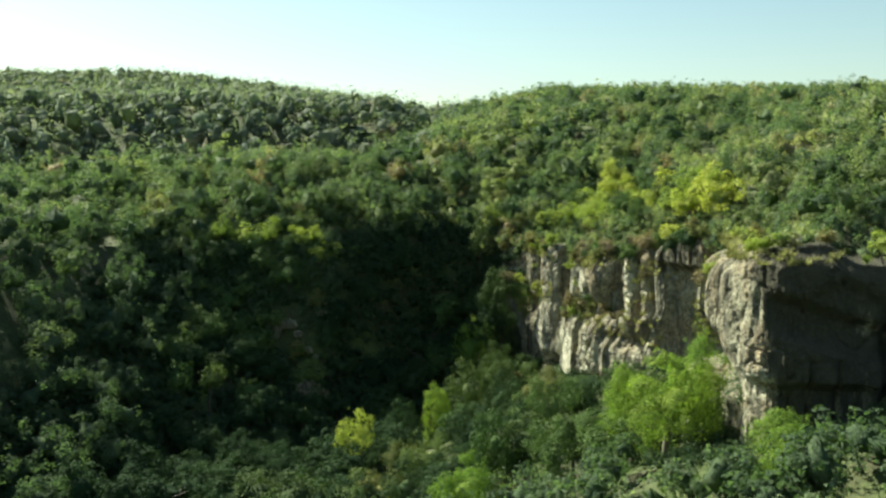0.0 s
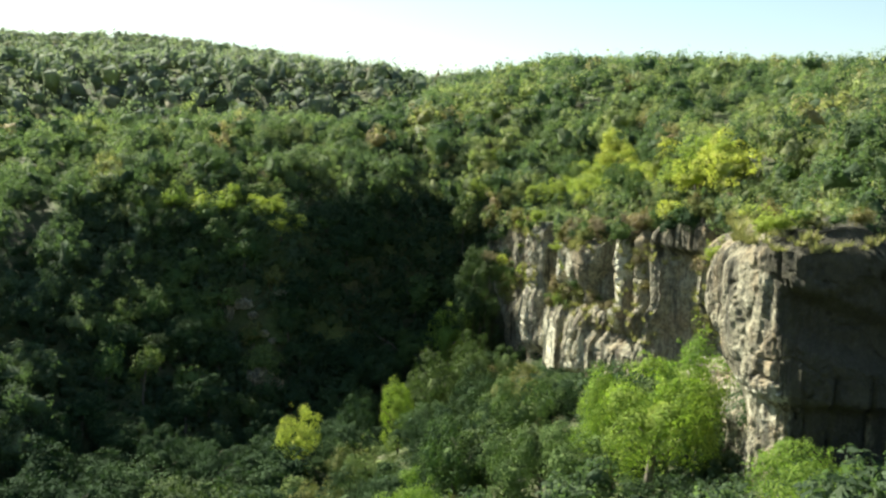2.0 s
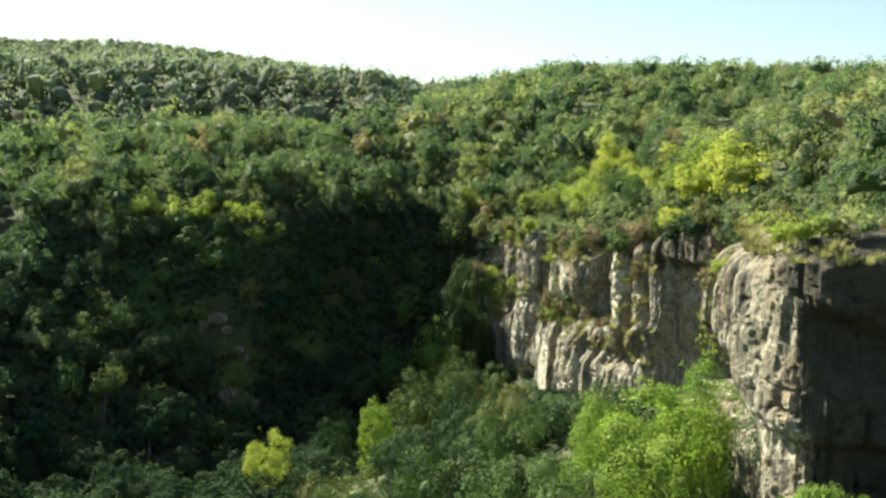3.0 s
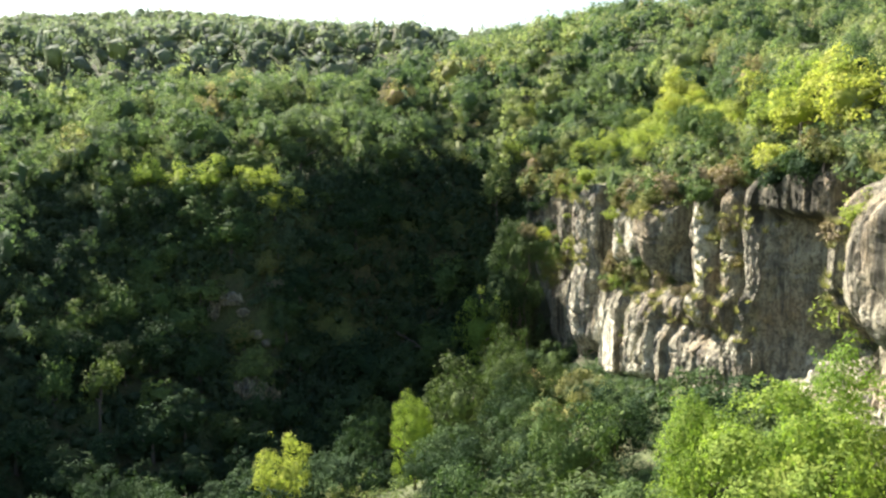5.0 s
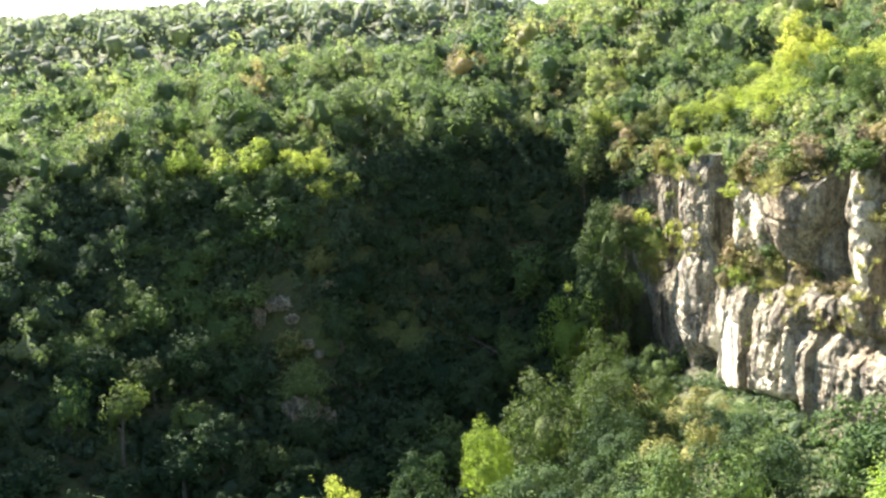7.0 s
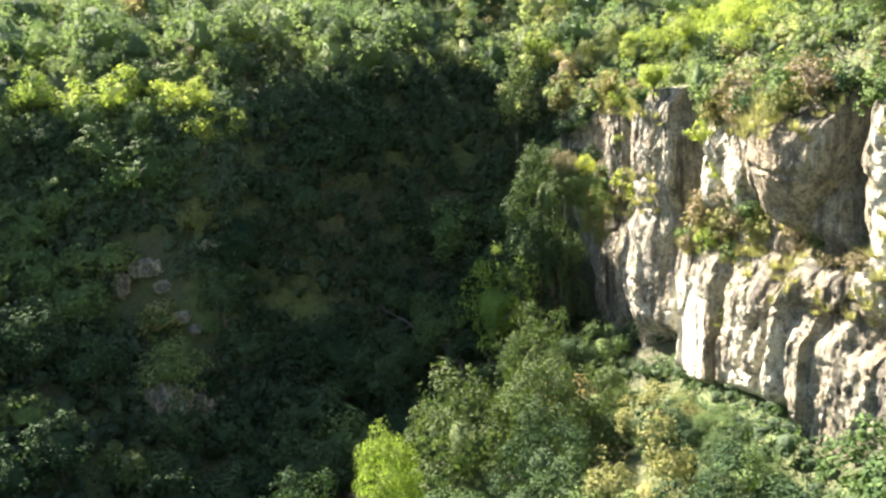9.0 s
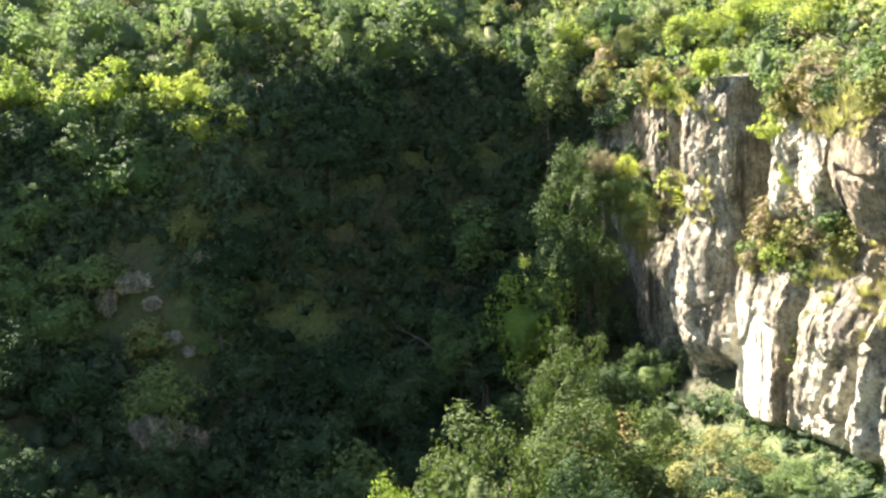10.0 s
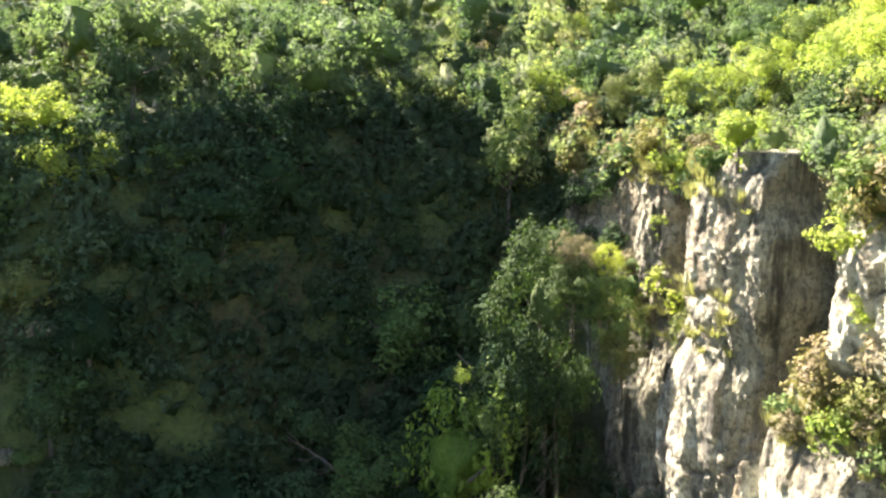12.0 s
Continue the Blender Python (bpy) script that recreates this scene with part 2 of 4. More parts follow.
def lower(x, y):
    foot = 12.5 + 0.085 * (166 - np.clip(y, 60, 190))
    edge = np.interp(y, [40, 86, 95, 108, 130, 142, 155, 166, 176, 186, 198], [40, 27, 28, 34, 30.5, 25, 21.5, 18, 19, 14, 6])
    talus = np.minimum(foot - (0.42 + 0.4 * smooth01(147, 157, y)) * (edge - x), foot + 2)
    bank = 9 + 0.72 * (0.75 * (-42 - x) + 0.66 * (y - 153))
    bank = np.minimum(bank, 33)
    head = -4 + 0.75 * (y - 165)
    return smax(smax(smax(talus, bank, 3), 1.0 - 6.5 * smooth01(138, 152, y) * smooth01(-44, -34, x), 2), np.minimum(head, 30), 3) + 0.4 * wavy(x, y, 0.2)


def land(x, y):
    x, y = np.asarray(x, float), np.asarray(y, float)
    d, arc = rim_distance(x, y)
    cliff = 1 - smooth01(RIM_ARC[11], RIM_ARC[14], arc)          # sheer on the right, steep wooded bank elsewhere
    w0 = 4.2 * cliff - 11 * (1 - cliff)
    w1 = 7.6 * cliff + 2.5 * (1 - cliff)
    t = smooth01(0, 1, (d - w0) / (w1 - w0))
    lo, up = lower(x, y), upper(x, y, d)
    return lo + (up - lo) * t


def mesh_object(name, verts, faces, mat, parent=None, smooth=True):
    me = bpy.data.meshes.new(name)
    verts, faces = np.asarray(verts, np.float32), np.asarray(faces, np.int32)
    k = faces.shape[1]
    me.vertices.add(len(verts))
    me.vertices.foreach_set("co", verts.ravel())
    me.loops.add(faces.size)
    me.loops.foreach_set("vertex_index", faces.ravel())
    me.polygons.add(len(faces))
    me.polygons.foreach_set("loop_start", np.arange(0, faces.size, k, dtype=np.int32))
    me.polygons.foreach_set("use_smooth", np.full(len(faces), smooth))
    me.materials.append(mat)
    me.update(calc_edges=True)
    ob = new(name, me)
    if parent:
        ob.parent = parent
    return ob


def grid_faces(nu, nv):
    i = np.arange(nu * nv).reshape(nu, nv)
    return np.stack([i[:-1, :-1].ravel(), i[1:, :-1].ravel(), i[1:, 1:].ravel(), i[:-1, 1:].ravel()], 1)


def build_ground():
    def axis(lo, hi, step, far):
        mid = list(np.arange(lo, hi + step, step))
        a, b, s = [], [], step
        p, q = lo, hi + step
        while p > -far:
            s *= 1.3
            p -= s
            a.append(p)
        s = step
        while q < far:
            s *= 1.3
            q += s
            b.append(q)
        return np.array(a[::-1] + mid + b)
    xs, ys = axis(-110, 90, 1.6, 4000), axis(60, 240, 1.6, 4000)
    X, Y = np.meshgrid(xs, ys, indexing="ij")
    Z = land(X, Y)
    r = np.hypot(X, Y - 200)
    Z = Z * (1 - smooth01(500, 1500, r)) + 20 * smooth01(500, 1500, r)
    ob = mesh_object("ground", np.stack([X, Y, Z], -1).reshape(-1, 3), grid_faces(len(xs), len(ys)), SOIL)
    return tagged(ob, "leaf-littered forest floor of a steep wooded gorge", "ground", kind="structure")


build_ground()


# ---- cliffs ----
def value_noise(p, seed):
    """Smooth noise over an array of points (n, 3), about -1 to 1."""
    i = np.floor(p).astype(np.int64)
    f = p - i
    f = f * f * (3 - 2 * f)
    total = 0
    for dx in (0, 1):
        for dy in (0, 1):
            for dz in (0, 1):
                h = (i[:, 0] + dx) * 374761393 + (i[:, 1] + dy) * 668265263 + (i[:, 2] + dz) * 2147483647 + seed * 974634777
                h = (h ^ (h >> 13)) * 1274126177
                h = ((h ^ (h >> 16)) & 0xFFFF) / 32767.5 - 1
                w = (f[:, 0] if dx else 1 - f[:, 0]) * (f[:, 1] if dy else 1 - f[:, 1]) * (f[:, 2] if dz else 1 - f[:, 2])
                total = total + h * w
    return total


def fractal(p, seed, octaves=4, gain=0.5):
    out, a = 0, 1.0
    for k in range(octaves):
        out = out + a * value_noise(p * 2 ** k + 17.3 * k, seed + k)
        a *= gain
    return out


def cells(u, v, seed):
    """Cellular pattern: for each cell a height with a random tilt of its own, and the distance to the border between cells."""
    iu, iv = np.floor(u).astype(np.int64), np.floor(v).astype(np.int64)
    f1, f2, val = np.full(u.shape, 9.0), np.full(u.shape, 9.0), np.zeros(u.shape)
    for du in (-1, 0, 1):
        for dv in (-1, 0, 1):
            cu, cv = iu + du, iv + dv
            h = (cu * 374761393 + cv * 668265263 + seed * 974634777) & 0x7FFFFFFF
            h = ((h ^ (h >> 13)) * 1274126177) & 0x7FFFFFFF
            h = h ^ (h >> 16)
            a, b, c = (h & 1023) / 1023, ((h >> 10) & 1023) / 1023, ((h >> 20) & 1023) / 1023
            tu, tv = ((h >> 5) & 1023) / 1023 - 0.5, ((h >> 15) & 1023) / 1023 - 0.5
            ou, ov = u - cu - a, v - cv - b
            dist = np.hypot(ou, ov)
            closer = dist < f1
            f2 = np.where(closer, f1, np.minimum(f2, dist))
            val = np.where(closer, c + 1.5 * tu * ou + 0.9 * tv * ov, val)
            f1 = np.minimum(f1, dist)
    return val, f2 - f1


def rock_relief(arc, z, seed=3):
    """How far the face stands out: split faces, joints, runnels and grain."""
    q = np.stack([arc, z, 0 * z], 1)
    warp = 0.5 * fractal(q * (0.4, 0.12, 1), seed + 60, 3)
    warp2 = 0.9 * fractal(q * (0.35, 0.25, 1), seed + 70, 3)
    ribs = 1 - np.abs(fractal(q * (0.22, 0.03, 1), seed, 2)) * 1.7
    runnels = 1 - np.abs(fractal(q * (0.95, 0.09, 1), seed + 40, 3)) * 1.6
    big, edge_big = cells((arc + warp) * 0.26, (z + warp2) * 0.10, seed)
    mid, edge_mid = cells((arc + warp - 0.08 * z) * 0.62, (z + warp2 + 0.2 * arc) * 0.16, seed + 5)
    small, edge_small = cells((arc + warp * 0.5 + 0.2 * z) * 1.3, (z + warp2 * 0.6) * 0.4, seed + 8)
    tiny, _ = cells((arc + 0.3 * warp) * 3.4, (z + warp2 * 0.4) * 2.4, seed + 12)
    grain = fractal(q * (1.2, 1.0, 1), seed + 30, 4, 0.6)
    joints = -0.45 * (1 - smooth01(0, 0.06, edge_big)) - 0.28 * (1 - smooth01(0, 0.06, edge_mid)) - 0.1 * (1 - smooth01(0, 0.07, edge_small))
    return 0.14 * ribs + 0.1 * runnels + 0.6 * (big - 0.5) + 0.36 * (mid - 0.5) + 0.22 * (small - 0.5) + 0.1 * (tiny - 0.5) + 0.12 * grain + joints


def band(v, lo, hi, soft=0.5):
    return smooth01(lo - soft, lo + soft, v) * (1 - smooth01(hi - soft, hi + soft, v))


def pillar(a, centre, half):
    """Rounded across, 1 at the middle and 0 at the sides."""
    return np.sqrt(np.clip(1 - ((a - centre) / half) ** 2, 0, 1))


def cliff_masses(A, Z):
    """The buttresses, clefts, bulges and ledges along the cliff, by arc and height."""
    a = A + 0.35 * np.sin(Z * 0.55 + A * 0.2) + 0.12 * np.sin(Z * 1.9 + A)
    out = 0 * A
    # back wall, back pillar and the lobed buttress under them
    out -= 0.5 * band(a, 393, 404, 0.8)
    out += 1.5 * pillar(a, 389.8, 2.8) * smooth01(21, 24, Z)
    out -= 3.4 * band(a, 385.2, 386.6, 0.3) * smooth01(22, 26, Z)
    out += 1.6 * band(a, 383, 394.5, 1.0) * (1 - smooth01(20.5, 24.5, Z))
    out += 0.9 * pillar(a, 388.6, 2.6) * (1 - smooth01(18, 21, Z))
    out -= 0.9 * band(a, 385.0, 385.6, 0.2) * (1 - smooth01(19, 22, Z))
    # the tall column: slender above, a shoulder, a broader shaft and an undercut foot
    col, shaft = pillar(a, 376.0, 6.2), pillar(a, 377.2, 6.6)
    out += 1.8 * col * smooth01(23.5, 26.5, Z) + 0.35 * pillar(a, 374.2, 2.0) * smooth01(27, 30, Z)
    out += 2.2 * shaft * (1 - smooth01(23.0, 26.0, Z)) * (0.55 + 0.45 * smooth01(12.5, 17.5, Z - 0.25 * (a - 376)))
    out += 0.7 * pillar(a, 379.6, 2.2) * band(Z, 14, 22, 2)
    out += 0.5 * pillar(a, 375.0, 1.3) * band(Z, 15, 20.5, 1.5)
    out -= 2.2 * band(a, 370.6, 374.5, 0.8) * (1 - smooth01(13.5, 16.5, Z))
    out -= 5.0 * band(a, 369.0, 370.4, 0.25) * smooth01(9, 11, Z)
    # shaded recess, upper buttress, pale slab and its sloping ledge
    out -= 1.4 * band(a, 365.7, 369.2, 0.3) * smooth01(24.6, 26, Z)
    out += 0.9 * band(a, 359.6, 365.5, 0.35) * smooth01(25, 27.5, Z) + 0.4 * pillar(a, 364.2, 1.2) * smooth01(25, 27, Z)
    out -= 1.4 * band(a, 359.0, 359.6, 0.2) * smooth01(26, 28, Z)
    out += (1.6 + 0.08 * (366 - a)) * band(a, 362.6, 368.9, 0.35) * (1 - smooth01(20.6, 25.2, Z))
    out -= 0.7 * band(a, 361.8, 362.4, 0.2) * (1 - smooth01(20, 24, Z))
    out += 1.6 * band(a, 353, 361.8, 0.5) * (1 - smooth01(20.5 + 0.25 * (358 - a), 24.5 + 0.15 * (358 - a), Z))
    out -= 1.0 * band(a, 355.6, 356.3, 0.2) * (1 - smooth01(18, 23, Z))
    out -= 0.8 * band(a + 0.35 * (Z - 16), 358.4, 358.9, 0.15) * (1 - smooth01(19, 21, Z))
    out -= 1.7 * band(a, 352, 368, 1.0) * (1 - smooth01(0.0, 1.2, Z - 12.4 - 0.22 * np.abs(a - 366)))
    # rounded bulge under a blackened cap, the hollow below it and the dark chimney beside it
    wide = 0.8 + 3.9 * smooth01(25.6, 31.0, Z)
    out += 3.0 * pillar(a, 354.2, wide) * band(Z, 26.4, 33.4, 0.9) * (0.6 + 0.4 * smooth01(26, 30.5, Z))
    out += 1.0 * band(a, 350.4, 358, 0.8) * smooth01(33.6, 34.4, Z)
    out -= 0.7 * band(a, 349.6, 356, 0.8) * band(Z, 24.8, 26.2, 0.6)
    out -= 4.6 * band(a, 348.0, 349.8, 0.3) * smooth01(25, 27, Z)
    # slender pale ribs with black grooves, over rough ledges
    for c, w, d in ((346.2, 1.0, 1.5), (342.3, 0.8, 1.0), (339.0, 0.8, 1.1)):
        out += d * pillar(a, c, w * 1.5) * band(Z, 23.5, 36, 2)
    for c in (344.3, 340.6):
        out -= 1.0 * band(a, c - 0.35, c + 0.35, 0.2) * smooth01(26, 29, Z)
    step = Z - 0.12 * (350 - a) + 0.5 * np.sin(a * 0.9)
    out += 1.0 * band(a, 338, 354, 1.5) * (1 - smooth01(24.2, 25.6, step)) + 0.9 * band(a, 338, 353, 1.5) * (1 - smooth01(20.4, 22.0, step))
    out -= 0.9 * band(a, 341.5, 347.5, 0.8) * band(Z, 20.6, 22.6, 0.5)
    # smooth hollow wall with an alcove under the cap rock
    out += (0.6 * (a - 333.5) - 1.8) * band(a, 327.8, 338.0, 0.4) * band(Z, 20, 33.4, 0.5)
    out -= 1.3 * np.sqrt(np.clip(1 - ((a - 331.6) / 2.6) ** 2 - ((Z - 24.4) / 1.9) ** 2, 0, 1))
    out += 1.1 * band(a, 328.5, 338.5, 1.0) * smooth01(33.2, 34.4, Z)
    out -= 4.6 * band(a, 322.6, 327.8, 0.5) * smooth01(17, 23, Z)
    out += 1.5 * band(a, 324, 334, 1.2) * (1 - smooth01(20.5, 23.0, Z))
    # the big block: leaning face, slanting overhang, straight joints and a low shelf
    out += band(a, 298, 322, 2) * (2.3 * smooth01(24, 30, Z) - 0.3 - 0.8 * smooth01(35, 37.5, Z))
    out += 2.4 * band(a, 311, 321.6, 1.2) * np.sqrt(np.clip(1 - ((Z - 31.5) / 5.5) ** 2, 0, 1))
    out += 1.8 * band(a, 304, 321, 1.5) * (1 - smooth01(23.6, 25.0, Z))
    for c, d in ((318.4, 0.5), (312.6, 0.6), (306.5, 0.8), (301.5, 0.5)):
        out -= d * band(a, c - 0.4, c + 0.4, 0.3) * smooth01(22, 26, Z)
    block = band(A, 262, 297, 3)
    sag = 0.5 * np.sin(A * 0.5) + 0.25 * np.sin(A * 1.3 + 1)
    out -= 0.45 * block * (band(Z + 0.4 * sag, 26.3, 26.6, 0.12) + 0.5 * band(Z - sag, 29.2, 29.4, 0.15))
    for c in (285.2, 287.6, 289.6, 292.2):
        out -= 0.4 * band(A, c - 0.1, c + 0.1, 0.1) * band(Z, 22.5, 29, 0.3)
    out -= 2.0 * band(A, 279.6, 281.2, 0.4) * smooth01(20, 24, Z)
    out -= 0.9 * band(A, 262, 296, 1.5) * (1 - smooth01(25.9, 26.6, Z + 0.4 * sag))
    out += 0.5 * band(A, 262, 296, 1.5) * (1 - smooth01(22.4, 23.2, Z + sag))
    out -= 1.5 * band(A, 266, 291.0, 1.5) * band(Z - 0.3 * (A - 285), 29.8, 33.0, 0.8)
    out += 0.9 * band(A, 264, 292, 2) * smooth01(34.4, 36.0, Z + 0.8 * np.sin(A * 0.7))
    out += 1.0 * band(a, 283, 298, 3) * band(Z, 26.6, 38, 0.8)
    return out


def edge_top(arc, y):
    """Height of the rock's upper edge."""
    base = np.interp(y, [84, 118, 131, 140, 152, 200], [38.3, 38.2, 37.4, 35.2, 34.0, 33.0])
    dips = 1.7 * band(arc, 350.5, 360.5, 1.5) + 1.3 * band(arc, 341, 347, 1.5) + 1.5 * band(arc, 381, 387, 1.2) + 1.0 * band(arc, 362, 368, 1.0) + 1.2 * band(arc, 322, 328, 1.2)
    return base - dips + 1.1 * value_noise(np.stack([arc * 0.3, 0 * arc, 0 * arc], -1).reshape(-1, 3), 5).reshape(np.shape(arc))


def face_frame(arc):
    """Place, outward normal, foot and top of the cliff along the rim."""
    k = np.linspace(-3, 3, 13)
    px = np.mean([np.interp(arc + o, RIM_ARC, RIM[:, 0]) for o in k], 0)
    py = np.mean([np.interp(arc + o, RIM_ARC, RIM[:, 1]) for o in k], 0)
    tx = np.mean([np.interp(arc + o + 1, RIM_ARC, RIM[:, 0]) - np.interp(arc + o - 1, RIM_ARC, RIM[:, 0]) for o in k], 0)
    ty = np.mean([np.interp(arc + o + 1, RIM_ARC, RIM[:, 1]) - np.interp(arc + o - 1, RIM_ARC, RIM[:, 1]) for o in k], 0)
    ln = np.hypot(tx, ty)
    nx, ny = -ty / ln, tx / ln
    foot = lower(px + nx * 2, py + ny * 2) - 4
    top = edge_top(arc, py)
    return px, py, nx, ny, foot, top


def face_out(arc, z):
    """How far the rock stands out of the rim's line at that arc and height."""
    plain = (0.36 * band(arc, 363.0, 369.2, 0.5) * (1 - smooth01(20, 24, z)) + 0.35 * band(arc, 328, 338.0, 0.6) * band(z, 20, 33.2, 0.8) + 0.25 * band(arc, 262, 292, 3) + 0.28 * band(arc, 296, 322, 2)
             + 0.06 * band(arc, 370.5, 382, 1) + 0.18 * band(arc, 350.5, 358, 1) * band(z, 26, 33.5, 1) + 0.3 * band(arc, 365.6, 369.2, 0.4) * smooth01(24, 26, z) + 0.3 * band(arc, 392, 403, 1))
    return (0.72 - plain) * rock_relief(arc, z) + cliff_masses(arc, z) - 0.9


def cliff_wall(name, a0, a1, label, mat, step=0.17, rows=150):
    arc = np.linspace(a0, a1, int((a1 - a0) / step) + 2)
    hv = np.linspace(0, 1.12, rows)
    A, H = np.meshgrid(arc, hv, indexing="ij")
    px, py, nx, ny, foot, top = (v[:, None] for v in face_frame(arc))
    Z = foot + (top - foot) * np.minimum(H, 1)
    over = np.maximum(H - 1, 0) / 0.12              # the last rows turn back over the top
    rel = face_out(A.ravel(), Z.ravel()).reshape(A.shape)
    rel = rel - 0.8 * smooth01(0.93, 1.0, H) - over * 7.0
    Z = Z + over * 0.6
    V = np.stack([px + nx * rel, py + ny * rel, Z], -1)
    ob = mesh_object(name, V.reshape(-1, 3), grid_faces(len(arc), len(hv)), mat, smooth=False)
    # pale stone; slab and slender rib also carry sunlight in their colour
    fresh_and_lit = (0.95 * band(A, 363.6, 371, 0.6) * (1 - smooth01(19, 22.5, Z)) + 0.55 * band(A, 352, 361, 1.5) * (1 - smooth01(19, 24, Z)) + 0.55 * band(A, 359.5, 365.5, 0.8) * band(Z, 26, 33, 1)
             + 0.7 * band(A, 344.9, 346.8, 0.4) * band(Z, 23, 34, 1) + 0.35 * band(A, 304, 335, 1) * (1 - smooth01(23, 25.5, Z)) + 0.4 * band(A, 372, 380, 1.5) + 0.45 * band(A, 288.5, 300, 1.5) * band(Z, 23.5, 27.6, 0.6) + 0.3 * band(A, 337, 352, 2) * (1 - smooth01(22, 26, Z)))
    # growth on tops and caps; block face, foot, clefts, recesses carry painted shade
    lichen_and_shade = (0.42 * band(A, 297, 322, 2) + 0.7 * band(A, 262, 295, 2) * smooth01(33, 35.5, Z + 0.8 * np.sin(A * 0.7)) + 0.72 * band(A, 262, 291, 2.0) + 0.4 * band(A, 285, 293, 1.5) + 0.5 * band(A, 268, 291.5, 2) * band(Z - 0.35 * (A - 285), 29.3, 31.6, 0.8) + 0.3 * band(A, 262, 291, 2) * (1 - smooth01(22, 24.5, Z)) + 0.28 * band(A, 386, 404, 1) + 0.45 * band(A, 347.8, 349.8, 0.4) + 0.5 * band(A, 368.8, 370.6, 0.4) + 0.4 * band(A, 384.4, 386.2, 0.4) + 0.25 * band(A, 350, 360, 1) * band(Z, 23.8, 26.2, 0.6) + 0.12 * band(A, 329, 338, 1) + 0.55 * band(A, 322, 328, 1) + 0.6 * band(A, 328, 341, 2) * smooth01(31.5, 33.5, Z)
              + 0.3 * band(A, 341, 405, 2) * smooth01(31.5, 34, Z) + 0.45 * band(A, 350, 358, 1.5) * smooth01(30.8, 32.5, Z))
    for key, val in (("fresh_and_lit", fresh_and_lit), ("lichen_and_shade", lichen_and_shade)):
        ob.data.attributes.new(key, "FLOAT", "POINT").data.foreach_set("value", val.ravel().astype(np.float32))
    ob.parent = CLIFF
    return tagged(ob, label)


CLIFF = tagged(new("cliff"), "weathered grey limestone cliff with dark streaks and ledges", "cliff", kind="structure")
for name, a0, a1, label in (("overhanging_block", RIM_ARC[1] + 2, 322.9, "big overhanging block with a blackened top and shade painted on its face"), ("recess", 322.9, 327.8, "deep shaded recess"),
                            ("hollow_wall", 327.8, 338.4, "smooth grey hollow wall under a cap rock"), ("ribbed_wall", 338.4, 348.8, "slender pale ribs over a rubble ledge"),
                            ("bulge", 348.8, 359.6, "rounded bulge over a grassy ledge"), ("pale_slab", 359.6, 369.6, "pale freshly broken slab, sun brightness put into its colour"),
                            ("rock_column", 369.6, 385.3, "tall free-standing rock column with ochre stains"), ("back_buttress", 385.3, 403.0, "grey buttress half hidden by shrubs")):
    cliff_wall(name, a0, a1, label, ROCK, 0.3 if a1 < 323 else 0.16)


def on_face(arc, z, out=0.0):
    """A place on the cliff's face."""
    a, zz = np.array([float(arc)]), np.array([float(z)])
    px, py, nx, ny, _, top = face_frame(a)
    r = face_out(a, np.minimum(zz, top)) + out
    return float(px[0] + nx[0] * r[0]), float(py[0] + ny[0] * r[0])


# ---- trees ----
def sphere_mesh(level):
    bm = bmesh.new()
    bmesh.ops.create_icosphere(bm, subdivisions=level, radius=1.0)
    v = np.array([p.co for p in bm.verts])
    f = np.array([[p.index for p in q.verts] for q in bm.faces])
    bm.free()
    return v, f


SPHERES = {k: sphere_mesh(k) for k in (1, 2, 3)}


def unit_rows(v):
    return v / np.linalg.norm(v, axis=1)[:, None]


